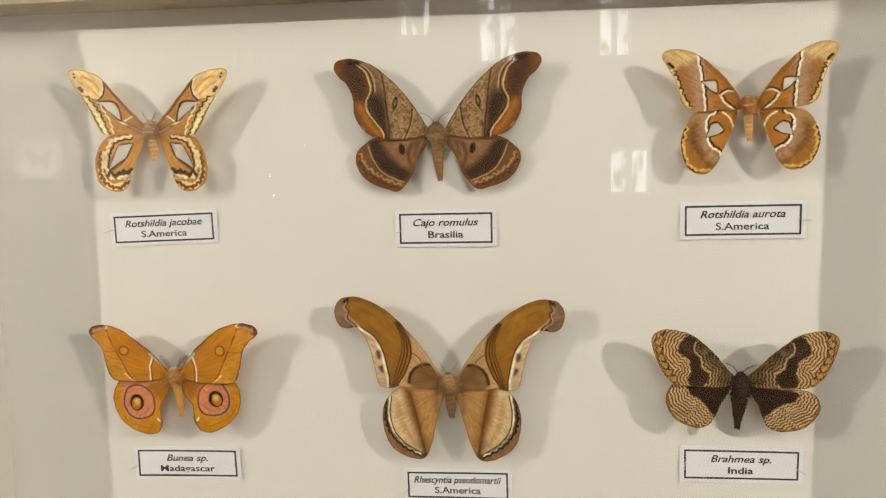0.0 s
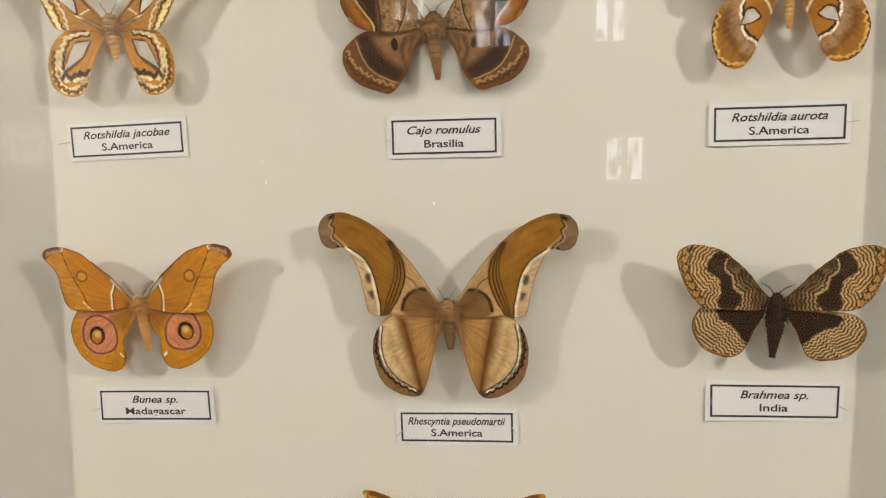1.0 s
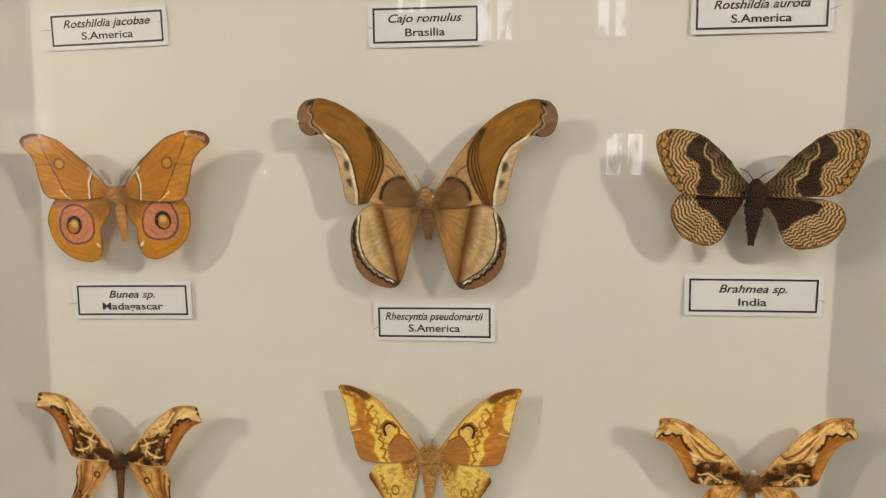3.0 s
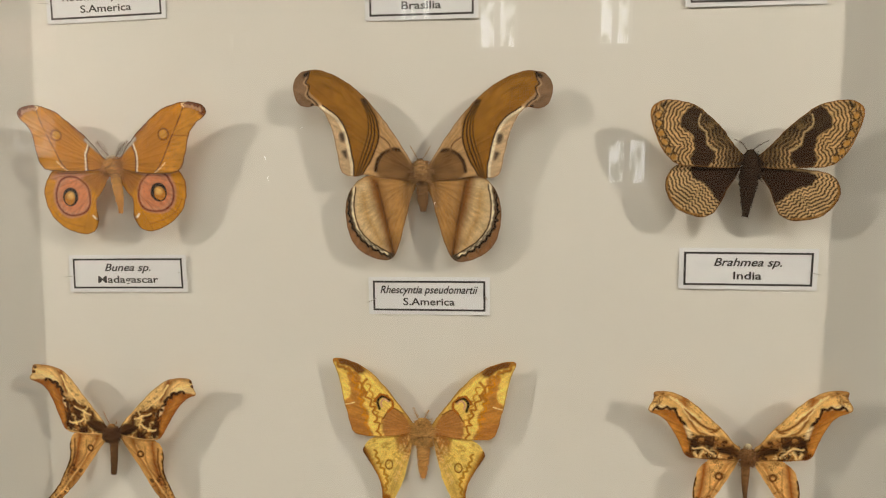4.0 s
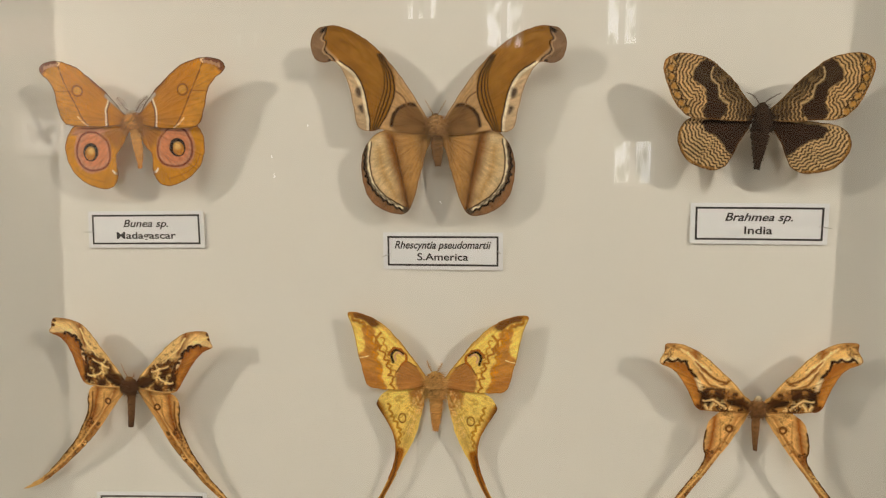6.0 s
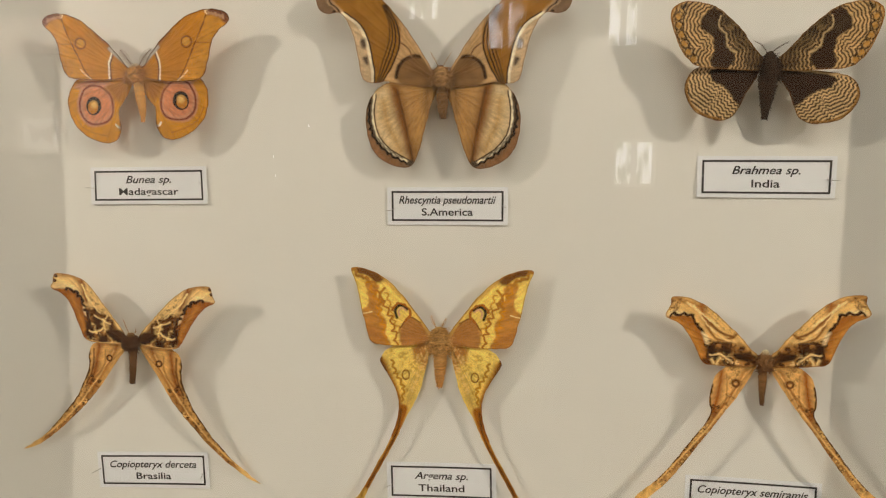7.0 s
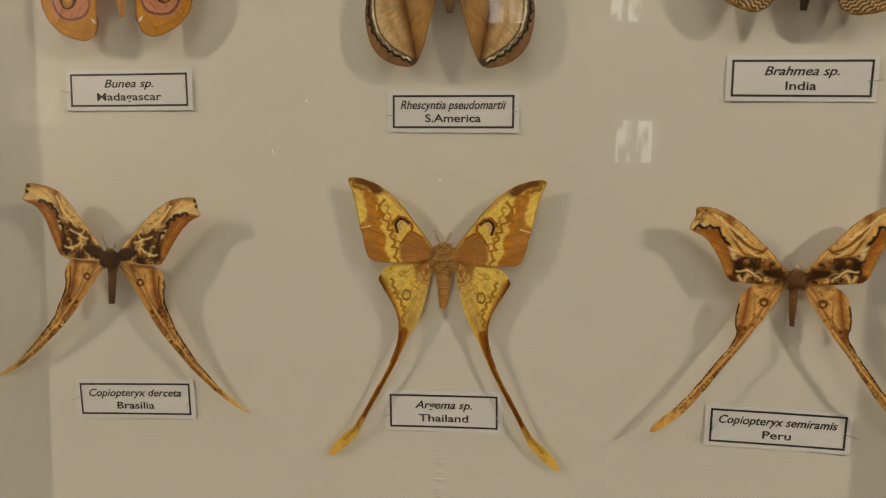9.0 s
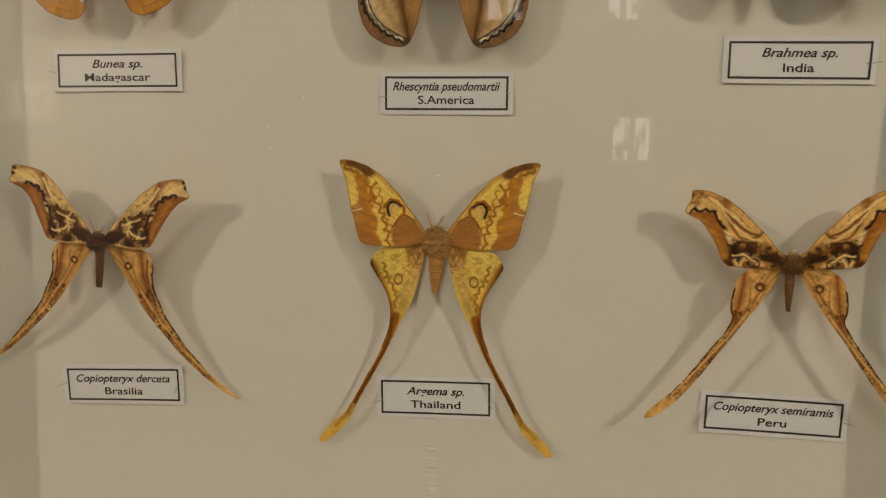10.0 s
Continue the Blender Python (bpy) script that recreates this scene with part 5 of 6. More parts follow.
    antenna(ob, [(-1.1, 5.4), (-3.1, 8.9), (-4.8, 11.7)], (190, 160, 116), 9+2, 0.5, 0.12)
    antenna(ob, [(0.8, 5.4), (3.1, 9.0), (4.8, 11.7)], (190, 160, 116), 9+2, 0.5, 0.12)
    mount_pin(ob, 9)


def brahmea_moth():
    ob = moth_thing("dark brown and cream moth with fine wavy striped wings", 0.1341, 1.5562, 0.0)
    w = Wing([(-2.2, 2.0), (-4.9, 5.0), (-8.7, 9.6), (-12.9, 14.7), (-18.2, 19.7), (-23.4, 23.5), (-29.5, 25.5), (-34.6, 26.2), (-39.1, 25.3), (-41.5, 22.8), (-41.9, 18.7), (-40.2, 13.1), (-37.8, 7.5), (-35.1, 3.3), (-31.9, 0.3), (-28.8, -0.8), (-23.2, -1.4), (-15.1, -1.7), (-6.0, -1.6)], (218, 178, 126), seed=11)
    w.ripples([(-23.4, 23.8), (-28.7, 20.2), (-29.2, 14.6), (-24.8, 11.1), (-23.5, 5.5), (-25.4, 2.4), (-22.6, -1.7)], [(-23.4, 23.8), (-29.8, 20.2), (-29.0, 14.6), (-24.8, 11.1), (-23.0, 5.5), (-25.4, 2.4), (-22.6, -2.2), (-32.4, -0.2), (-42.2, 16.2), (-40.6, 26.3)], (84, 48, 24), 1.45, 0.92, 0.32, 2.6, 0.47)
    w.ripples([(-21.3, 21.8), (-23.0, 16.2), (-19.6, 12.1), (-18.8, 7.5), (-15.2, 5.2), (-15.9, -1.7)], [(-22.4, 23.3), (-23.0, 16.2), (-19.6, 12.1), (-18.8, 7.5), (-15.2, 5.2), (-16.1, -2.2), (-5.0, -2.1), (-1.2, 2.0), (-14.0, 16.2)], (76, 50, 32), 1.55, 0.92, 0.35, 2.4, 0.66)
    w.band([(-19.1, 18.7), (-12.8, 12.1), (-6.4, 5.0)], (70, 52, 38), 6.5, 0.9, 1.4)
    w.speckle([(-22.3, 22.3), (-14.0, 15.2), (-5.3, 4.0), (-13.5, 7.0), (-20.0, 16.2)], (150, 122, 84), 1.6, 0.1, 0.7)
    w.band([(-9.2, 0.9), (-3.1, -0.1)], (74, 54, 40), 5.0, 0.85, 1.0)
    w.band([(-24.3, 22.3), (-19.1, 18.2)], (84, 62, 42), 4.0, 0.8, 1.0)
    w.fill([(-29.9, 17.7), (-27.5, 21.7), (-24.4, 23.3), (-21.3, 21.3), (-22.8, 16.2), (-19.8, 12.6), (-19.0, 7.8), (-15.2, 5.4), (-15.6, 1.7), (-18.1, -1.7), (-22.6, -1.7), (-25.4, 2.1), (-23.5, 5.5), (-25.2, 11.9), (-29.2, 14.5)], (80, 54, 38), 0.4, 0.4)
    w.band([(-27.2, 18.7), (-24.0, 15.2)], (104, 84, 62), 3.0, 0.6, 1.0)
    w.line([(-21.7, 20.2), (-22.4, 16.2), (-19.2, 12.5), (-18.4, 8.0), (-14.6, 5.4)], (206, 178, 134), 0.6)
    w.fill([(-35.6, 3.3), (-39.8, 12.1), (-41.5, 19.2), (-40.3, 23.3), (-36.6, 26.1), (-40.4, 25.8), (-43.0, 22.3), (-42.1, 13.1), (-36.5, 2.3), (-32.4, -0.2)], (196, 134, 62), 0.8)
    w.line([(-37.3, 23.3), (-38.0, 18.2), (-36.8, 13.1), (-34.5, 7.0), (-31.4, 2.0)], (70, 38, 18), 0.7, wave=0.8, length=4.6)
    w.line([(-37.9, 23.3), (-38.7, 18.2), (-37.5, 12.9), (-35.1, 6.5), (-31.8, 1.4)], (206, 162, 100), 0.8, wave=0.8, length=4.6)
    w.line([(-39.5, 23.5), (-40.3, 18.7), (-39.0, 12.9), (-36.3, 6.3), (-32.8, 1.0)], (112, 74, 38), 0.4, wave=0.5, length=4.6, a=0.7)
    w.fill([(-38.1, 23.3), (-36.5, 25.3), (-35.3, 25.1), (-36.1, 23.7)], (44, 26, 22), 0.4)
    for x, y in ((-38.6, 20.0), (-38.4, 16.2), (-37.2, 12.4), (-35.7, 8.8), (-33.9, 5.4), (-31.6, 2.4)):
        w.dots([(x, y)], (84, 48, 24), 1.75, ring=0.45, a=0.8)
        w.dots([(x - 0.3, y)], (206, 150, 78), 1.2, 0.5, a=0.7)
    w.line([(-40.9, 21.8), (-38.9, 21.8)], (120, 78, 40), 0.35, a=0.6)
    w.veins([(-2.7, 1.0)][0], 12, (120, 84, 48), 0.3)
    w.margin((150, 100, 48), 0.35, 0.8)
    w.powder(0.16)
    w.add("forewing", ob, 14.5, 17.5, 0.6, ((-1, 0, 1), (1, 0.6, 1.006)), [(-2.9, 0.5)][0], bow=1.6)
    w = Wing([(-4.0, -1.6), (-11.0, -1.6), (-20.1, -1.3), (-27.7, -1.4), (-32.2, -3.9), (-34.0, -8.0), (-32.8, -13.7), (-29.6, -18.4), (-24.3, -21.5), (-18.7, -22.7), (-14.2, -21.0), (-11.4, -16.6), (-9.1, -11.4), (-5.6, -6.0)], (220, 184, 136), tuck=1.6, seed=12)
    w.ripples([(-23.4, -1.0), (-22.5, -5.9), (-18.0, -8.6), (-14.3, -13.3), (-10.9, -16.1)], [(-27.8, -0.7), (-23.4, -1.0), (-22.5, -5.9), (-18.0, -8.6), (-14.3, -13.3), (-10.4, -16.1), (-14.2, -21.9), (-24.3, -22.5), (-34.9, -11.7), (-33.3, -2.3)], (78, 46, 26), 1.5, 0.94, 0.42, 2.0, 0.47)
    w.fill([(-23.6, -1.2), (-11.1, -0.9), (-3.0, -1.6), (-5.6, -6.2), (-9.1, -11.6), (-11.0, -16.4), (-14.3, -13.5), (-18.0, -8.8), (-22.3, -6.2)], (76, 50, 36), 0.4, 0.3)
    w.band([(-11.0, -3.2), (-5.9, -3.7)], (80, 60, 46), 4.0, 0.5)
    w.line([(-32.2, -4.4), (-33.2, -8.5), (-32.0, -13.7), (-29.0, -17.9), (-24.2, -20.7), (-18.7, -21.9)], (170, 120, 62), 0.8, a=0.7)
    w.veins([(-5.0, -2.1)][0], 10, (84, 54, 32), 0.3)
    w.margin((120, 76, 38), 0.5, 0.8)
    w.powder(0.14)
    w.add("hindwing", ob, 14.5, 14.5, -0.6, ((-1, 0, 1, 1.01, 1.0), (1, 7.8, 0.943, 1.2, 1.0)), [(-4.8, -2.6)][0], bow=1.6)
    lump(ob, "thorax", [(-0.9, 4.6, 1.6), (-0.6, 2.5, 3.0), (-0.3, -0.5, 3.6), (-0.4, -5.2, 3.6)], 14.5+2, ((66, 46, 34), (58, 40, 31)), 0.8, seed=16, mane=1)
    lump(ob, "abdomen", [(-0.5, -4.6, 3.8), (-0.6, -9.3, 3.6), (-0.8, -15.0, 2.7), (-1.1, -19.6, 1.8), (-1.2, -22.1, 1.1)], 14.5+1, ((62, 42, 32), (52, 36, 28)), 0.4, 7, (40, 27, 21), 17)
    lump(ob, "head", [(-1.1, 5.7, 0.9), (-0.9, 4.9, 1.5), (-0.8, 4.0, 1.5)], 14.5+2, ((74, 54, 40), (60, 44, 34)), 0.6, seed=18)
    antenna(ob, [(-1.8, 5.1), (-4.2, 8.3), (-7.7, 10.1)], (84, 66, 48), 14.5+2, 0.5)
    antenna(ob, [(-0.1, 5.3), (2.4, 7.5), (6.3, 9.7)], (84, 66, 48), 14.5+2, 0.5)
    mount_pin(ob, 14.5)


def derceta_moth():
    ob = moth_thing("tan and dark brown moth with long curved ribbon tails", -0.1545, 1.4248, 0.0)
    w = Wing([(-2.4, 1.0), (-4.6, 5.1), (-9.1, 11.7), (-15.2, 19.8), (-21.2, 26.6), (-26.5, 30.3), (-32.7, 32.2), (-38.3, 32.5), (-39.7, 28.5), (-41.1, 25.5), (-36.8, 22.5), (-33.0, 18.4), (-30.0, 12.9), (-27.0, 5.9), (-24.1, 0.4), (-17.9, -1.0), (-10.2, -1.4), (-2.9, -0.7)], (238, 212, 164), seed=13)
    w.fill([(-40.6, 25.9), (-34.3, 25.9), (-28.9, 23.8), (-25.2, 18.7), (-22.2, 11.8), (-21.3, -0.2), (-25.7, -0.4), (-31.6, 10.7)], (172, 110, 52), 0.6)
    w.band([(-31.3, 20.6), (-27.6, 13.7), (-24.7, 5.3)], (214, 156, 84), 2.6, 0.7, 0.6)
    w.band([(-38.8, 31.9), (-31.1, 31.2), (-26.3, 27.8)], (180, 116, 50), 2.0, 0.8, 0.5)
    w.fill([(-41.1, 25.5), (-39.6, 27.6), (-34.3, 27.5), (-28.4, 26.1), (-27.9, 24.1), (-34.4, 25.0)], (236, 216, 178), 0.5, 0.3)
    w.dots([(-38.1, 31.4), (-38.9, 29.1)], (110, 66, 32), 0.9)
    w.band([(-26.2, 29.9), (-25.4, 25.0), (-23.6, 19.5)], (150, 84, 34), 3.0, 1.0, 0.6)
    w.fill([(-23.7, 16.7), (-17.5, 14.8), (-10.7, 10.9), (-5.4, 2.7), (-4.0, -0.8), (-17.9, -1.5), (-23.3, 0.8), (-21.6, 6.9)], (164, 118, 68), 1.2, 0.8)
    w.speckle([(-23.7, 16.7), (-16.0, 14.9), (-8.4, 8.9), (-4.0, -0.8), (-17.9, -1.5), (-23.3, 0.8)], (94, 52, 24), 1.6, -0.05, 0.95)
    w.speckle([(-21.5, 8.3), (-8.4, 7.5), (-4.0, -0.8), (-21.8, -1.7)], (238, 214, 160), 1.3, 0.1, 0.8, 33)
    w.line([(-34.4, 25.0), (-29.0, 23.5), (-25.5, 18.7), (-23.0, 13.2), (-21.4, 6.9)], (66, 34, 14), 1.3, 0.5, wob=0.4, wave=0.6, length=4.0)
    w.fill([(-25.2, 16.3), (-22.9, 15.0), (-21.9, 11.4), (-23.8, 12.4)], (240, 226, 196), 0.5)
    w.line([(-23.7, 15.3), (-21.9, 10.4), (-23.1, 6.1), (-21.7, 1.2)], (90, 52, 24), 1.4, wave=0.5, length=4.0)
    w.line([(-21.4, 14.7), (-16.0, 12.8), (-11.4, 11.6)], (120, 74, 34), 1.2, 0.8)
    w.line([(-13.4, 5.6), (-14.2, 9.3), (-12.2, 12.6)], (240, 218, 170), 0.9)
    w.fill([(-13.1, 5.1), (-6.9, 5.9), (-1.6, 2.2), (-3.2, -1.0), (-9.3, 0.4)], (66, 36, 18), 0.7)
    w.speckle([(-25.0, 28.6), (-8.4, 11.7), (-3.9, 3.5), (-10.0, 6.0), (-20.5, 19.6)], (120, 80, 44), 0.7, 0.2, 0.7, 12)
    for pts in ([(-24.0, 8.0), (-19.5, 6.4), (-20.5, 1.0), (-23.5, 1.4)], [(-18.6, 13.2), (-15.0, 8.0), (-16.4, 5.0), (-20.2, 9.5)], [(-12.6, 9.4), (-9.0, 7.2), (-10.5, 5.0)], [(-16.5, 2.6), (-12.8, 3.0), (-12.0, -0.6), (-17.0, -0.6)]):
        w.fill(pts, (84, 44, 18), 0.7, 0.6, a=0.8)
    for pts in ([(-22.0, 4.6), (-18.4, 4.2), (-14.8, 6.6)], [(-19.0, 12.6), (-15.4, 10.6), (-11.0, 8.4)], [(-26.0, 27.0), (-22.0, 20.0), (-16.0, 13.6)]):
        w.line(pts, (240, 220, 176), 0.8, 0.5, wob=0.4)
    w.line([(-25.7, 0.7), (-17.9, -0.8), (-4.0, -0.9)], (230, 200, 150), 0.8)
    w.veins([(-3.1, -0.0)][0], 9, (140, 90, 44), 0.35)
    w.margin((150, 96, 48), 0.4, 0.6)
    w.tone(1.15, 0.97, 0.72)
    w.powder(0.22)
    w.add("forewing", ob, 14, 12, 0.5, ((-1, 0, 1), (1, 5.8, 0.988)), [(-3.1, -0.0)][0], bow=1.2, curl=4.0)
    w = Wing([(-1.7, -0.9), (-8.6, -1.4), (-16.4, -2.5), (-21.9, -4.5), (-23.7, -9.7), (-23.7, -15.4), (-26.0, -22.1), (-31.3, -32.0), (-38.9, -42.1), (-48.8, -53.1), (-57.9, -60.2), (-62.9, -63.7), (-59.6, -62.9), (-52.3, -59.1), (-42.4, -51.2), (-34.2, -43.3), (-25.9, -34.6), (-18.4, -25.3), (-12.4, -16.3), (-7.4, -8.8), (-3.0, -3.6)], (220, 182, 126), tuck=1.6, seed=14)
    w.band([(-18.0, -3.6), (-19.8, -14.5), (-22.9, -23.4)], (162, 96, 40), 3.2, 1.0)
    w.band([(-8.7, -3.1), (-14.6, -14.2), (-20.6, -23.3)], (176, 108, 48), 2.4, 0.9)
    w.line([(-14.7, -5.6), (-15.7, -14.3), (-20.9, -23.3)], (140, 86, 40), 0.6, 0.5, a=0.6)
    w.band([(-20.6, -24.7), (-29.2, -36.3), (-40.7, -48.1), (-50.5, -56.2)], (160, 102, 48), 5.0, 0.9, 0.8)
    w.line([(-23.4, -6.8), (-23.6, -16.2), (-26.2, -22.9), (-31.5, -32.7), (-39.2, -42.8), (-47.2, -51.5)], (84, 46, 20), 1.1, 0.6, wob=0.4, a=0.9)
    w.line([(-11.7, -16.9), (-18.4, -26.1), (-25.9, -35.1), (-34.3, -43.6)], (84, 46, 22), 1.0, a=0.8)
    w.speckle([(-18.8, -20.2), (-25.1, -20.6), (-48.8, -53.1), (-42.4, -52.0), (-17.6, -26.0)], (82, 46, 22), 0.9, 0.1, 0.85)
    w.speckle([(-28.9, -32.6), (-42.2, -45.2), (-58.7, -61.3), (-52.3, -59.7), (-26.0, -35.3)], (236, 206, 150), 0.9, 0.12, 0.8, 22)
    w.line([(-10.3, -5.4), (-15.1, -14.2), (-20.5, -22.5), (-29.0, -34.1), (-39.0, -45.1), (-48.8, -53.9)], (232, 198, 144), 0.8, 0.6, a=0.8)
    w.line([(-20.9, -5.9), (-21.3, -14.6), (-24.3, -22.7)], (128, 78, 34), 0.9, 0.5, a=0.8)
    w.dots([(-12.7, -9.5)], (120, 74, 36), 1.3, ring=0.9)
    w.band([(-53.0, -57.2), (-62.0, -63.5)], (232, 202, 146), 3.0, 0.8)
    w.veins([(-2.8, -1.9)][0], 5, (140, 90, 44), 0.3)
    w.tone(1.15, 0.97, 0.72)
    w.powder(0.22)
    w.add("hindwing", ob, 14, 4, -0.5, ((-1, -3.2, 1.03), (1, 4.6, 1.05)), [(-2.5, -1.8)][0], bow=1.0)
    lump(ob, "thorax", [(0.2, 3.4, 2.7), (0.3, 1.5, 4.0), (0.6, -0.6, 4.0), (0.7, -3.4, 2.4)], 14+2, ((92, 52, 26), (84, 48, 24)), 0.9, seed=19, mane=0.6)
    lump(ob, "abdomen", [(0.7, -3.1, 2.1), (0.6, -8.4, 1.8), (0.4, -14.9, 1.6), (-0.0, -20.4, 1.3)], 14+1, ((126, 80, 44), (78, 46, 24)), 0.25, 6, (60, 36, 20), 20)
    lump(ob, "head", [(0.0, 4.8, 1.0), (0.2, 3.6, 1.9), (0.3, 2.5, 1.8)], 14+2, ((150, 104, 56), (92, 52, 26)), 0.6, seed=21)
    antenna(ob, [(-0.3, 4.5), (-1.8, 7.8), (-2.9, 11.6)], (176, 130, 76), 14+2, 0.4)
    antenna(ob, [(1.2, 4.5), (3.0, 5.4), (3.3, 7.3)], (176, 130, 76), 14+2, 0.4)
    mount_pin(ob, 14)


def argema_moth():
    ob = moth_thing("yellow moth with brown zigzag bands and long twisted tails", -0.0042, 1.4322, 0.0)
    w = Wing([(-3.2, 1.0), (-5.1, 3.8), (-9.6, 9.8), (-15.6, 17.5), (-22.3, 24.5), (-29.0, 29.2), (-36.4, 31.9), (-42.8, 32.1), (-41.5, 27.4), (-39.2, 20.3), (-37.6, 12.3), (-36.0, 7.3), (-34.4, 0.8), (-32.1, -3.1), (-25.4, -4.2), (-16.6, -4.0), (-7.1, -2.7), (-3.5, -1.0)], (242, 216, 124), seed=15)
    w.fill([(-36.3, 27.6), (-29.6, 24.2), (-30.6, 20.1), (-27.6, 15.9), (-28.4, 11.5), (-25.1, 7.7), (-25.8, 2.6), (-23.6, -4.5), (-32.8, -4.3), (-36.3, 7.3), (-37.6, 12.3), (-34.3, 14.6), (-35.0, 21.1)], (206, 148, 78), 0.5, 0.6)
    w.line([(-30.6, 22.0), (-26.1, 13.5), (-23.0, 7.4), (-21.1, 1.1), (-20.4, -4.0)], (196, 126, 48), 0.9, 0.4, wave=1.1, length=4.2)
    w.line([(-34.5, 26.0), (-31.0, 17.0), (-28.3, 9.0), (-26.6, 2.0), (-25.6, -4.0)], (216, 150, 46), 1.1, 0.5, wave=1.4, length=4.2, a=0.9)
    w.line([(-25.5, 21.0), (-23.2, 13.0), (-21.6, 6.4), (-18.6, 2.4)], (206, 142, 46), 0.8, 0.4, wave=0.9, length=3.2, a=0.7)
    w.dots([(-34.0, 27.0), (-31.0, 25.6), (-37.0, 26.0)], (240, 208, 110), 1.3, 0.8, a=0.8)
    w.band([(-34.4, 2.2), (-26.9, -1.1)], (190, 128, 74), 4.5, 0.7)
    w.fill([(-42.8, 32.1), (-36.4, 32.2), (-29.0, 29.5), (-26.8, 26.5), (-30.4, 25.3), (-34.9, 28.3), (-39.6, 29.3)], (136, 88, 44), 0.7, 0.4)
    w.line([(-41.6, 31.7), (-39.0, 28.2), (-34.8, 26.9), (-30.7, 24.2)], (190, 134, 56), 1.4, 0.6, wave=0.8, length=3.4)
    w.line([(-26.7, 22.9), (-28.8, 19.9), (-27.3, 17.1), (-29.5, 14.8)], (196, 134, 52), 1.3, 0.6)
    w.fill([(-18.5, 5.1), (-14.7, 9.6), (-8.8, 7.0), (-4.7, 0.6), (-5.6, -3.0), (-17.3, -3.9), (-19.3, 0.3)], (196, 140, 84), 0.6, 0.4)
    w.line([(-18.8, 4.4), (-14.7, 9.6), (-9.2, 7.4)], (150, 96, 50), 0.7, a=0.7)
    w.line([(-22.5, 12.9), (-20.2, 15.9), (-16.3, 14.9), (-14.0, 11.1), (-16.5, 8.1)], (196, 118, 44), 1.2, wave=0.2)
    w.line([(-20.4, 9.4), (-21.1, 13.0), (-19.0, 15.1), (-15.8, 13.5)], (46, 26, 20), 1.3, 0.5)
    w.line([(-19.2, 10.2), (-19.6, 12.5), (-18.1, 14.0), (-16.1, 12.9)], (222, 178, 150), 0.8)
    w.band([(-28.3, 28.6), (-14.1, 15.4), (-4.3, 2.8)], (206, 160, 92), 1.6, 0.9)
    w.line([(-37.5, 10.4), (-34.6, 11.0), (-32.4, 11.7)], (240, 226, 180), 0.5)
    w.veins([(-3.8, 0.4)][0], 9, (176, 128, 50), 0.35)
    w.margin((170, 112, 48), 0.4, 0.7)
    w.tone(1.12, 1.01, 0.86)
    w.powder(0.16)
    w.add("forewing", ob, 8, 7.5, 0.5, ((-1, 0, 1), (1, -1.3, 1.012)), [(-4.1, -0.1)][0], bow=1.4)
    w = Wing([(-4.2, -1.5), (-9.3, -3.1), (-17.3, -4.0), (-24.6, -6.1), (-28.3, -10.7), (-27.9, -13.6), (-24.4, -19.4), (-21.3, -25.2), (-19.4, -31.1), (-19.8, -38.6), (-22.4, -47.8), (-26.7, -57.3), (-31.8, -66.8), (-36.3, -75.6), (-39.3, -80.5), (-44.6, -85.6), (-49.2, -90.7), (-51.3, -94.8), (-49.2, -95.8), (-43.0, -90.7), (-37.7, -84.3), (-35.0, -78.7), (-31.0, -70.6), (-25.1, -59.4), (-20.1, -49.2), (-16.5, -40.7), (-12.9, -33.7), (-9.4, -26.0), (-7.4, -18.5), (-5.2, -8.1)], (236, 212, 124), tuck=1.6, seed=16)
    w.fill([(-12.2, -4.1), (-3.8, -1.5), (-5.4, -9.6), (-7.5, -15.6), (-9.7, -12.7), (-12.6, -10.7)], (200, 144, 82), 1.2, 0.8)
    w.line([(-28.6, -10.7), (-24.8, -19.4), (-21.4, -25.5), (-19.5, -31.4), (-19.8, -38.9), (-22.5, -48.1)], (104, 58, 26), 2.4, 0.8)
    w.band([(-26.8, -11.4), (-23.3, -19.3), (-19.8, -26.6), (-18.1, -34.0)], (190, 130, 52), 2.2, 0.9)
    w.line([(-22.6, -11.6), (-21.6, -16.3), (-19.7, -20.6), (-17.3, -25.0), (-17.8, -31.0)], (196, 146, 58), 1.0, wave=0.8, length=3.0)
    w.dots([(-16.2, -18.5)], (150, 96, 38), 2.0, ring=0.7, stretch=(0.85, 1.1))
    w.band([(-8.9, -15.6), (-13.1, -27.7), (-17.0, -36.9)], (214, 172, 100), 3.4, 0.7)
    w.speckle([(-5.6, -3.8), (-6.7, -15.5), (-11.6, -27.6), (-13.9, -24.8), (-11.3, -8.4)], (240, 214, 150), 1.4, 0.05, 0.7, 51)
    w.fill([(-20.1, -34.1), (-15.2, -33.8), (-16.9, -42.2), (-20.8, -51.1), (-25.9, -61.2), (-31.7, -72.2), (-35.9, -80.4), (-39.6, -81.3), (-33.3, -69.2), (-26.0, -55.7), (-21.4, -44.7)], (176, 108, 34), 0.8, 0.2)
    w.line([(-18.3, -35.5), (-20.1, -46.2), (-25.2, -57.2), (-31.8, -69.9), (-36.5, -79.6)], (120, 68, 26), 1.2, 0.8, a=0.9)
    w.fill([(-34.7, -77.1), (-36.5, -83.0), (-42.2, -90.7), (-49.1, -96.3), (-52.3, -94.9), (-45.4, -85.2), (-39.6, -80.1), (-37.5, -76.5)], (228, 192, 104), 1.0, 0.3)
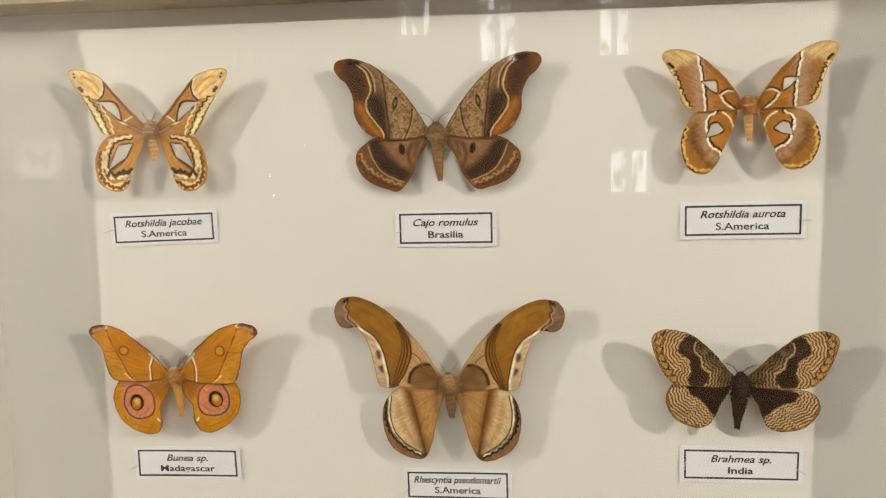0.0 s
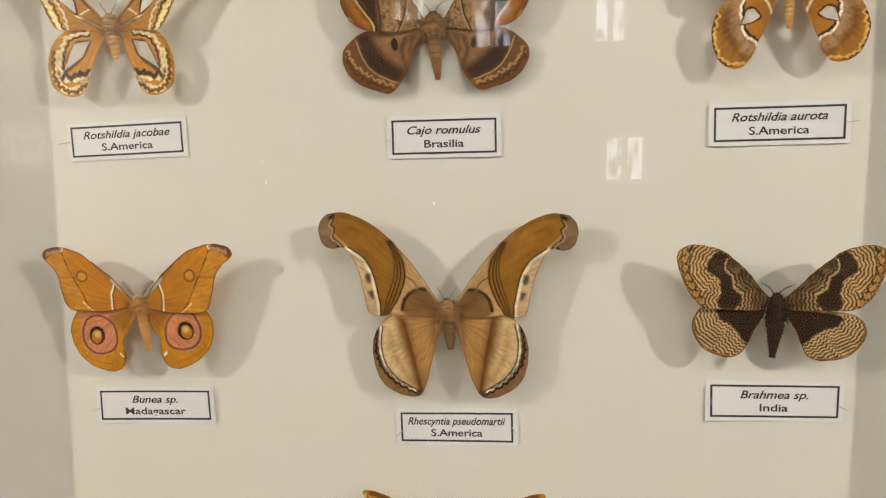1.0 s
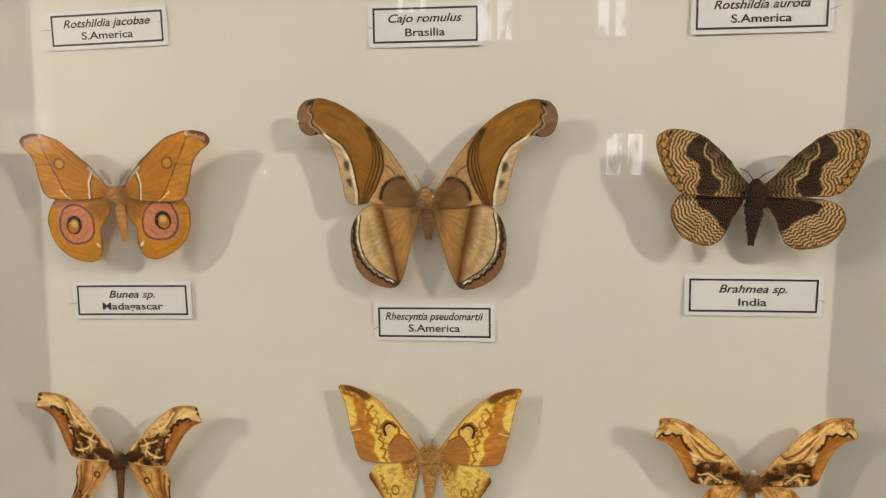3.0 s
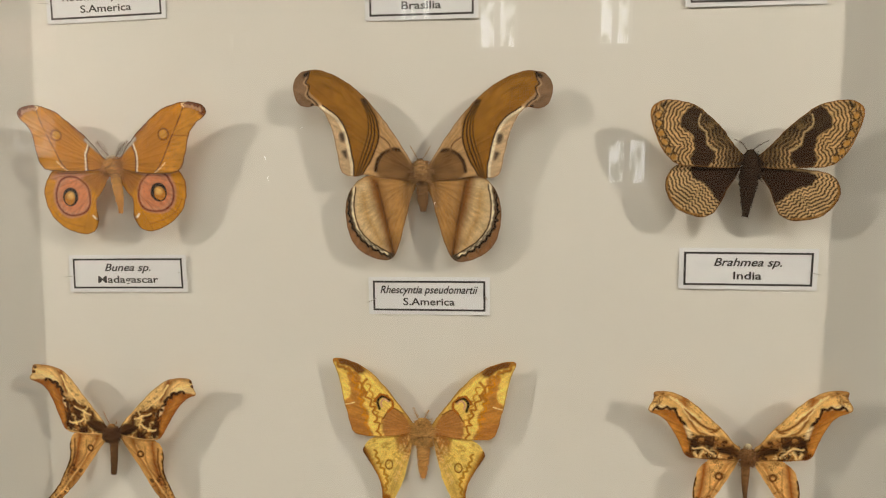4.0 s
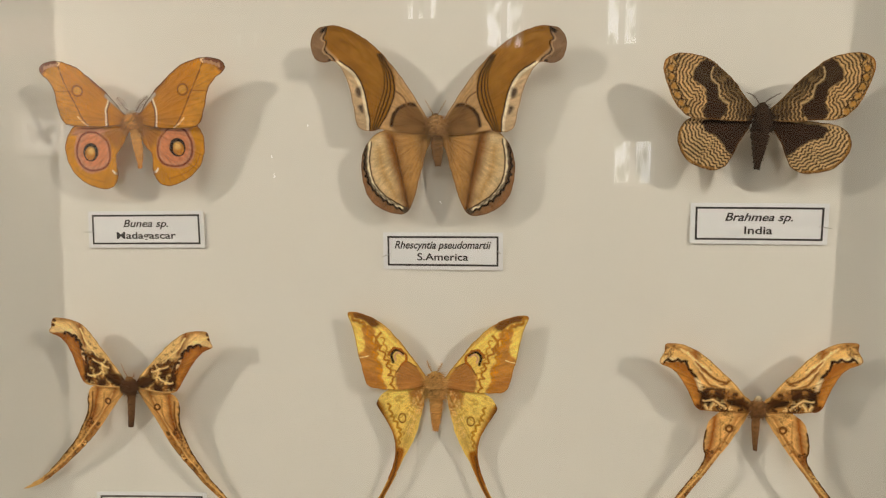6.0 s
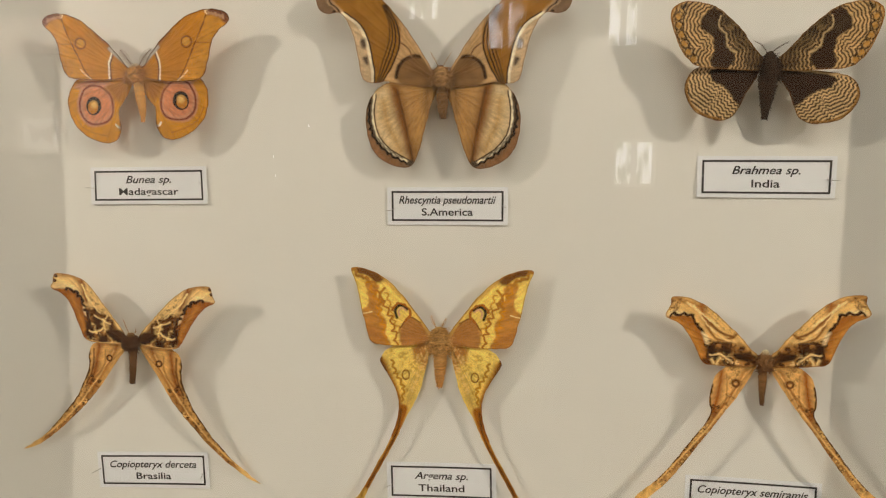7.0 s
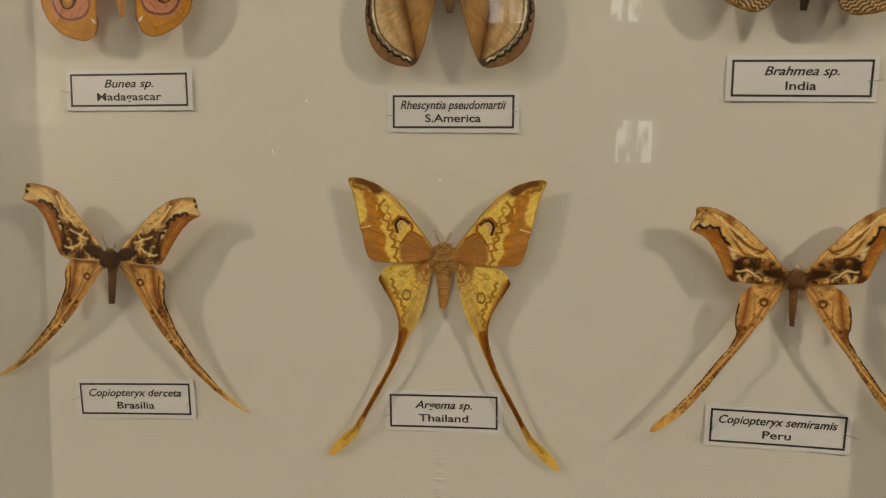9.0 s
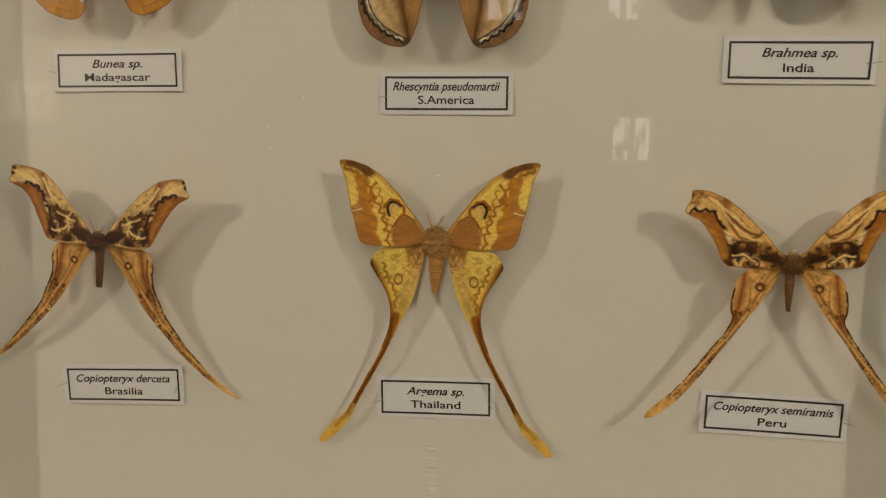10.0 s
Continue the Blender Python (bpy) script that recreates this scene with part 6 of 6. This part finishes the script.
    w.band([(-38.5, -81.3), (-43.8, -87.9)], (186, 128, 52), 1.0, 0.7)
    w.band([(-36.3, -77.2), (-37.4, -80.4)], (140, 78, 28), 1.8, 0.8)
    w.speckle([(-24.6, -6.1), (-9.2, -3.3), (-11.8, -18.7), (-17.5, -29.5), (-24.5, -15.0)], (196, 150, 60), 1.2, 0.16, 0.6)
    w.veins([(-4.9, -2.6)][0], 6, (180, 136, 60), 0.3)
    w.tone(1.12, 1.01, 0.86)
    w.powder(0.18)
    w.add("hindwing", ob, 8, 4.5, -0.5, ((-1, 0, 1.005), (1, -1.5, 1.01)), [(-4.9, -3.0)][0], bow=1.0)
    lump(ob, "thorax", [(-0.5, 4.9, 2.6), (-0.1, 2.3, 3.9), (0.2, -1.3, 4.4), (0.3, -6.1, 3.8)], 8+2, ((196, 142, 66), (206, 152, 78)), 1.2, 3, (150, 92, 44), 22, mane=1.5)
    lump(ob, "abdomen", [(0.3, -5.2, 3.5), (0.3, -10.1, 2.9), (0.3, -15.9, 2.3), (0.3, -23.1, 1.0)], 8+1, ((208, 152, 76), (196, 130, 50)), 0.5, 6, (160, 98, 40), 23)
    lump(ob, "head", [(-0.6, 5.7, 1.0), (-0.5, 4.9, 1.9), (-0.3, 3.7, 1.9)], 8+2, ((206, 160, 80), (190, 136, 64)), 0.7, seed=24)
    antenna(ob, [(-1.3, 4.8), (-2.9, 7.7), (-4.1, 11.1)], (196, 146, 66), 8+2, 0.9)
    antenna(ob, [(0.4, 4.9), (1.8, 7.6), (3.1, 10.2)], (196, 146, 66), 8+2, 0.9)
    mount_pin(ob, 8)


def semiramis_moth():
    ob = moth_thing("pale tan moth with brown bands and long ribbon tails", 0.1399, 1.4292, 0.0)
    w = Wing([(-3.0, 3.2), (-5.6, 5.3), (-10.3, 10.7), (-16.3, 16.2), (-21.5, 21.1), (-28.0, 25.4), (-34.3, 27.6), (-40.8, 28.0), (-41.5, 24.2), (-43.2, 19.1), (-37.2, 16.0), (-33.2, 11.6), (-29.6, 5.2), (-26.1, -1.1), (-21.0, -2.5), (-12.4, -2.4), (-3.6, -2.0)], (240, 206, 150), seed=17)
    w.fill([(-43.2, 19.4), (-37.5, 20.1), (-32.5, 19.4), (-28.5, 15.0), (-24.9, 8.1), (-23.2, -2.3), (-26.6, -1.8), (-32.5, 10.3), (-37.8, 15.9)], (186, 122, 58), 0.6)
    w.band([(-38.5, 16.6), (-31.9, 11.6), (-26.9, 2.1)], (214, 162, 90), 3.4, 0.7)
    w.band([(-41.1, 27.2), (-35.4, 26.1), (-28.8, 23.5)], (176, 120, 62), 2.2, 0.8, 0.6)
    w.fill([(-43.2, 19.2), (-41.3, 21.6), (-35.7, 21.5), (-32.3, 19.8), (-37.5, 19.6)], (240, 222, 188), 0.5, 0.3)
    w.speckle([(-41.7, 27.4), (-36.8, 27.6), (-37.7, 22.4), (-41.3, 21.0)], (130, 78, 36), 1.2, 0.05, 0.8)
    w.band([(-27.7, 24.4), (-26.9, 19.6), (-24.5, 15.2)], (176, 104, 42), 2.8, 0.95, 0.6)
    w.line([(-41.2, 19.4), (-33.1, 19.8), (-29.5, 15.6), (-26.3, 10.6), (-24.7, 6.1)], (72, 36, 16), 1.2, 0.5, wob=0.4, wave=0.6, length=4.0)
    w.fill([(-27.3, 12.2), (-24.7, 11.1), (-23.9, 6.8), (-25.4, 7.4)], (240, 228, 204), 0.5)
    w.line([(-25.0, 17.8), (-19.7, 12.8), (-13.4, 10.5)], (150, 96, 48), 1.0, 0.7)
    w.line([(-25.4, 15.2), (-20.7, 9.5), (-15.2, 9.8), (-12.3, 11.9)], (166, 110, 56), 1.0, 0.8)
    w.fill([(-24.2, 7.4), (-18.1, 8.4), (-10.7, 7.4), (-4.2, 2.5), (-3.8, -2.0), (-21.0, -2.8), (-23.7, 0.9)], (186, 140, 88), 1.2, 0.8)
    w.speckle([(-24.9, 8.1), (-18.1, 8.4), (-10.7, 7.4), (-4.0, 2.6), (-3.8, -2.0), (-22.2, -2.9)], (84, 48, 26), 1.6, -0.06, 0.95)
    w.speckle([(-22.6, 3.0), (-12.8, 3.4), (-11.1, -2.4), (-22.2, -2.9)], (242, 222, 178), 1.2, 0.06, 0.85, 33)
    w.fill([(-24.9, 6.8), (-22.3, 6.2), (-21.7, 3.7), (-23.9, 3.5)], (70, 38, 20), 0.6)
    w.fill([(-13.4, 3.0), (-8.0, 4.0), (-3.9, 2.2), (-6.5, 0.2), (-11.4, 0.5)], (58, 32, 18), 0.6)
    w.line([(-19.5, 10.2), (-13.2, 8.6), (-9.7, 10.7)], (236, 210, 164), 0.9)
    w.fill([(-26.2, 0.6), (-22.9, -0.1), (-22.2, -2.4), (-25.8, -1.5)], (110, 64, 30), 0.6)
    w.speckle([(-25.4, 24.2), (-8.4, 8.8), (-10.5, 5.5), (-25.0, 17.8)], (130, 88, 52), 0.7, 0.22, 0.7, 12)
    for pts in ([(-24.6, 4.4), (-20.6, 4.8), (-19.6, 1.0), (-22.6, 0.4)], [(-17.2, 6.4), (-13.6, 5.0), (-15.0, 2.2), (-18.0, 3.0)]):
        w.fill(pts, (66, 34, 16), 0.7, 0.6, a=0.8)
    for pts in ([(-23.4, 2.2), (-18.8, 2.6), (-14.6, 0.4)], [(-31.0, 24.0), (-26.0, 16.6), (-21.0, 12.0)], [(-34.0, 25.0), (-28.0, 21.0), (-20.0, 15.0)]):
        w.line(pts, (242, 222, 182), 0.8, 0.5, wob=0.4)
    w.veins([(-3.6, 0.6)][0], 9, (150, 100, 54), 0.35)
    w.margin((150, 96, 48), 0.4, 0.6)
    w.tone(1.15, 0.97, 0.72)
    w.powder(0.2)
    w.add("forewing", ob, 12, 11.5, 0.5, ((-1, 0, 1), (1, -5, 1.01)), [(-3.6, 0.6)][0], bow=1.2, curl=4.0)
    w = Wing([(-2.0, -1.5), (-8.7, -2.4), (-15.9, -3.9), (-20.6, -7.4), (-22.1, -12.1), (-22.8, -20.1), (-21.8, -24.1), (-25.1, -31.0), (-30.8, -39.4), (-37.8, -49.4), (-44.9, -58.2), (-52.9, -65.7), (-54.6, -69.8), (-49.5, -68.0), (-42.1, -61.4), (-33.8, -50.5), (-26.9, -40.5), (-20.1, -30.0), (-14.5, -22.3), (-9.0, -14.0), (-4.5, -6.2)], (226, 190, 136), tuck=1.6, seed=18)
    w.band([(-18.1, -5.3), (-19.2, -17.3), (-20.6, -24.0)], (170, 98, 38), 3.2, 1.0)
    w.band([(-7.3, -4.8), (-13.1, -16.9), (-17.0, -22.4)], (184, 112, 48), 2.0, 0.9)
    w.line([(-15.7, -6.5), (-15.4, -17.0), (-18.6, -25.2)], (160, 100, 48), 0.6, 0.5, a=0.6)
    w.band([(-19.2, -25.2), (-25.9, -37.1), (-35.3, -48.6), (-43.6, -58.1)], (156, 92, 42), 4.5, 0.9, 0.8)
    w.line([(-22.0, -11.5), (-22.5, -20.1), (-21.7, -24.3), (-25.1, -31.2), (-30.8, -39.7), (-37.8, -49.7), (-44.7, -58.2)], (88, 48, 20), 1.1, 0.6, wob=0.4, a=0.9)
    w.speckle([(-17.0, -22.4), (-23.2, -22.8), (-43.7, -56.7), (-39.7, -59.2), (-16.7, -26.4)], (84, 46, 22), 0.9, 0.1, 0.85)
    w.speckle([(-25.1, -31.0), (-36.6, -48.0), (-52.2, -66.4), (-47.0, -66.4), (-22.4, -33.5)], (236, 206, 150), 0.9, 0.12, 0.8, 22)
    w.line([(-7.2, -5.4), (-13.6, -18.3), (-19.1, -26.6), (-27.1, -37.8), (-35.3, -47.9), (-43.6, -58.1)], (236, 204, 150), 0.8, 0.6, a=0.8)
    w.dots([(-11.5, -10.5)], (130, 80, 40), 1.4, ring=1.0)
    w.speckle([(-9.8, -3.6), (-15.8, -5.2), (-17.0, -22.4), (-9.0, -14.0)], (140, 92, 46), 0.8, 0.2, 0.7, 44)
    w.band([(-46.6, -61.8), (-54.0, -69.3)], (232, 196, 130), 3.0, 0.8)
    w.veins([(-3.2, -2.2)][0], 5, (150, 100, 50), 0.3)
    w.tone(1.15, 0.97, 0.72)
    w.powder(0.2)
    w.add("hindwing", ob, 12, 13, -0.5, ((-1, 0, 0.975), (1, -2.6, 0.975)), [(-3.1, -2.2)][0], bow=1.0)
    lump(ob, "thorax", [(-0.4, 3.6, 2.0), (-0.3, 1.8, 3.2), (-0.2, -0.5, 3.4), (-0.3, -3.4, 2.0)], 12+2, ((150, 100, 54), (120, 74, 40)), 0.9, seed=25, mane=0.7)
    lump(ob, "abdomen", [(-0.5, -2.9, 1.8), (-0.4, -7.7, 1.7), (-0.3, -12.9, 1.3), (-0.0, -19.3, 0.7)], 12+1, ((150, 100, 54), (100, 62, 34)), 0.25, 6, (76, 46, 26), 26)
    lump(ob, "head", [(-0.3, 5.7, 0.7), (-0.2, 4.7, 1.5), (-0.3, 3.4, 1.5)], 12+2, ((222, 206, 176), (160, 112, 64)), 0.5, seed=27)
    mount_pin(ob, 12)


for build in (jacobae_moth, cajo_moth, aurota_moth, bunea_moth, rhescyntis_moth, brahmea_moth, derceta_moth, argema_moth, semiramis_moth):
    build()
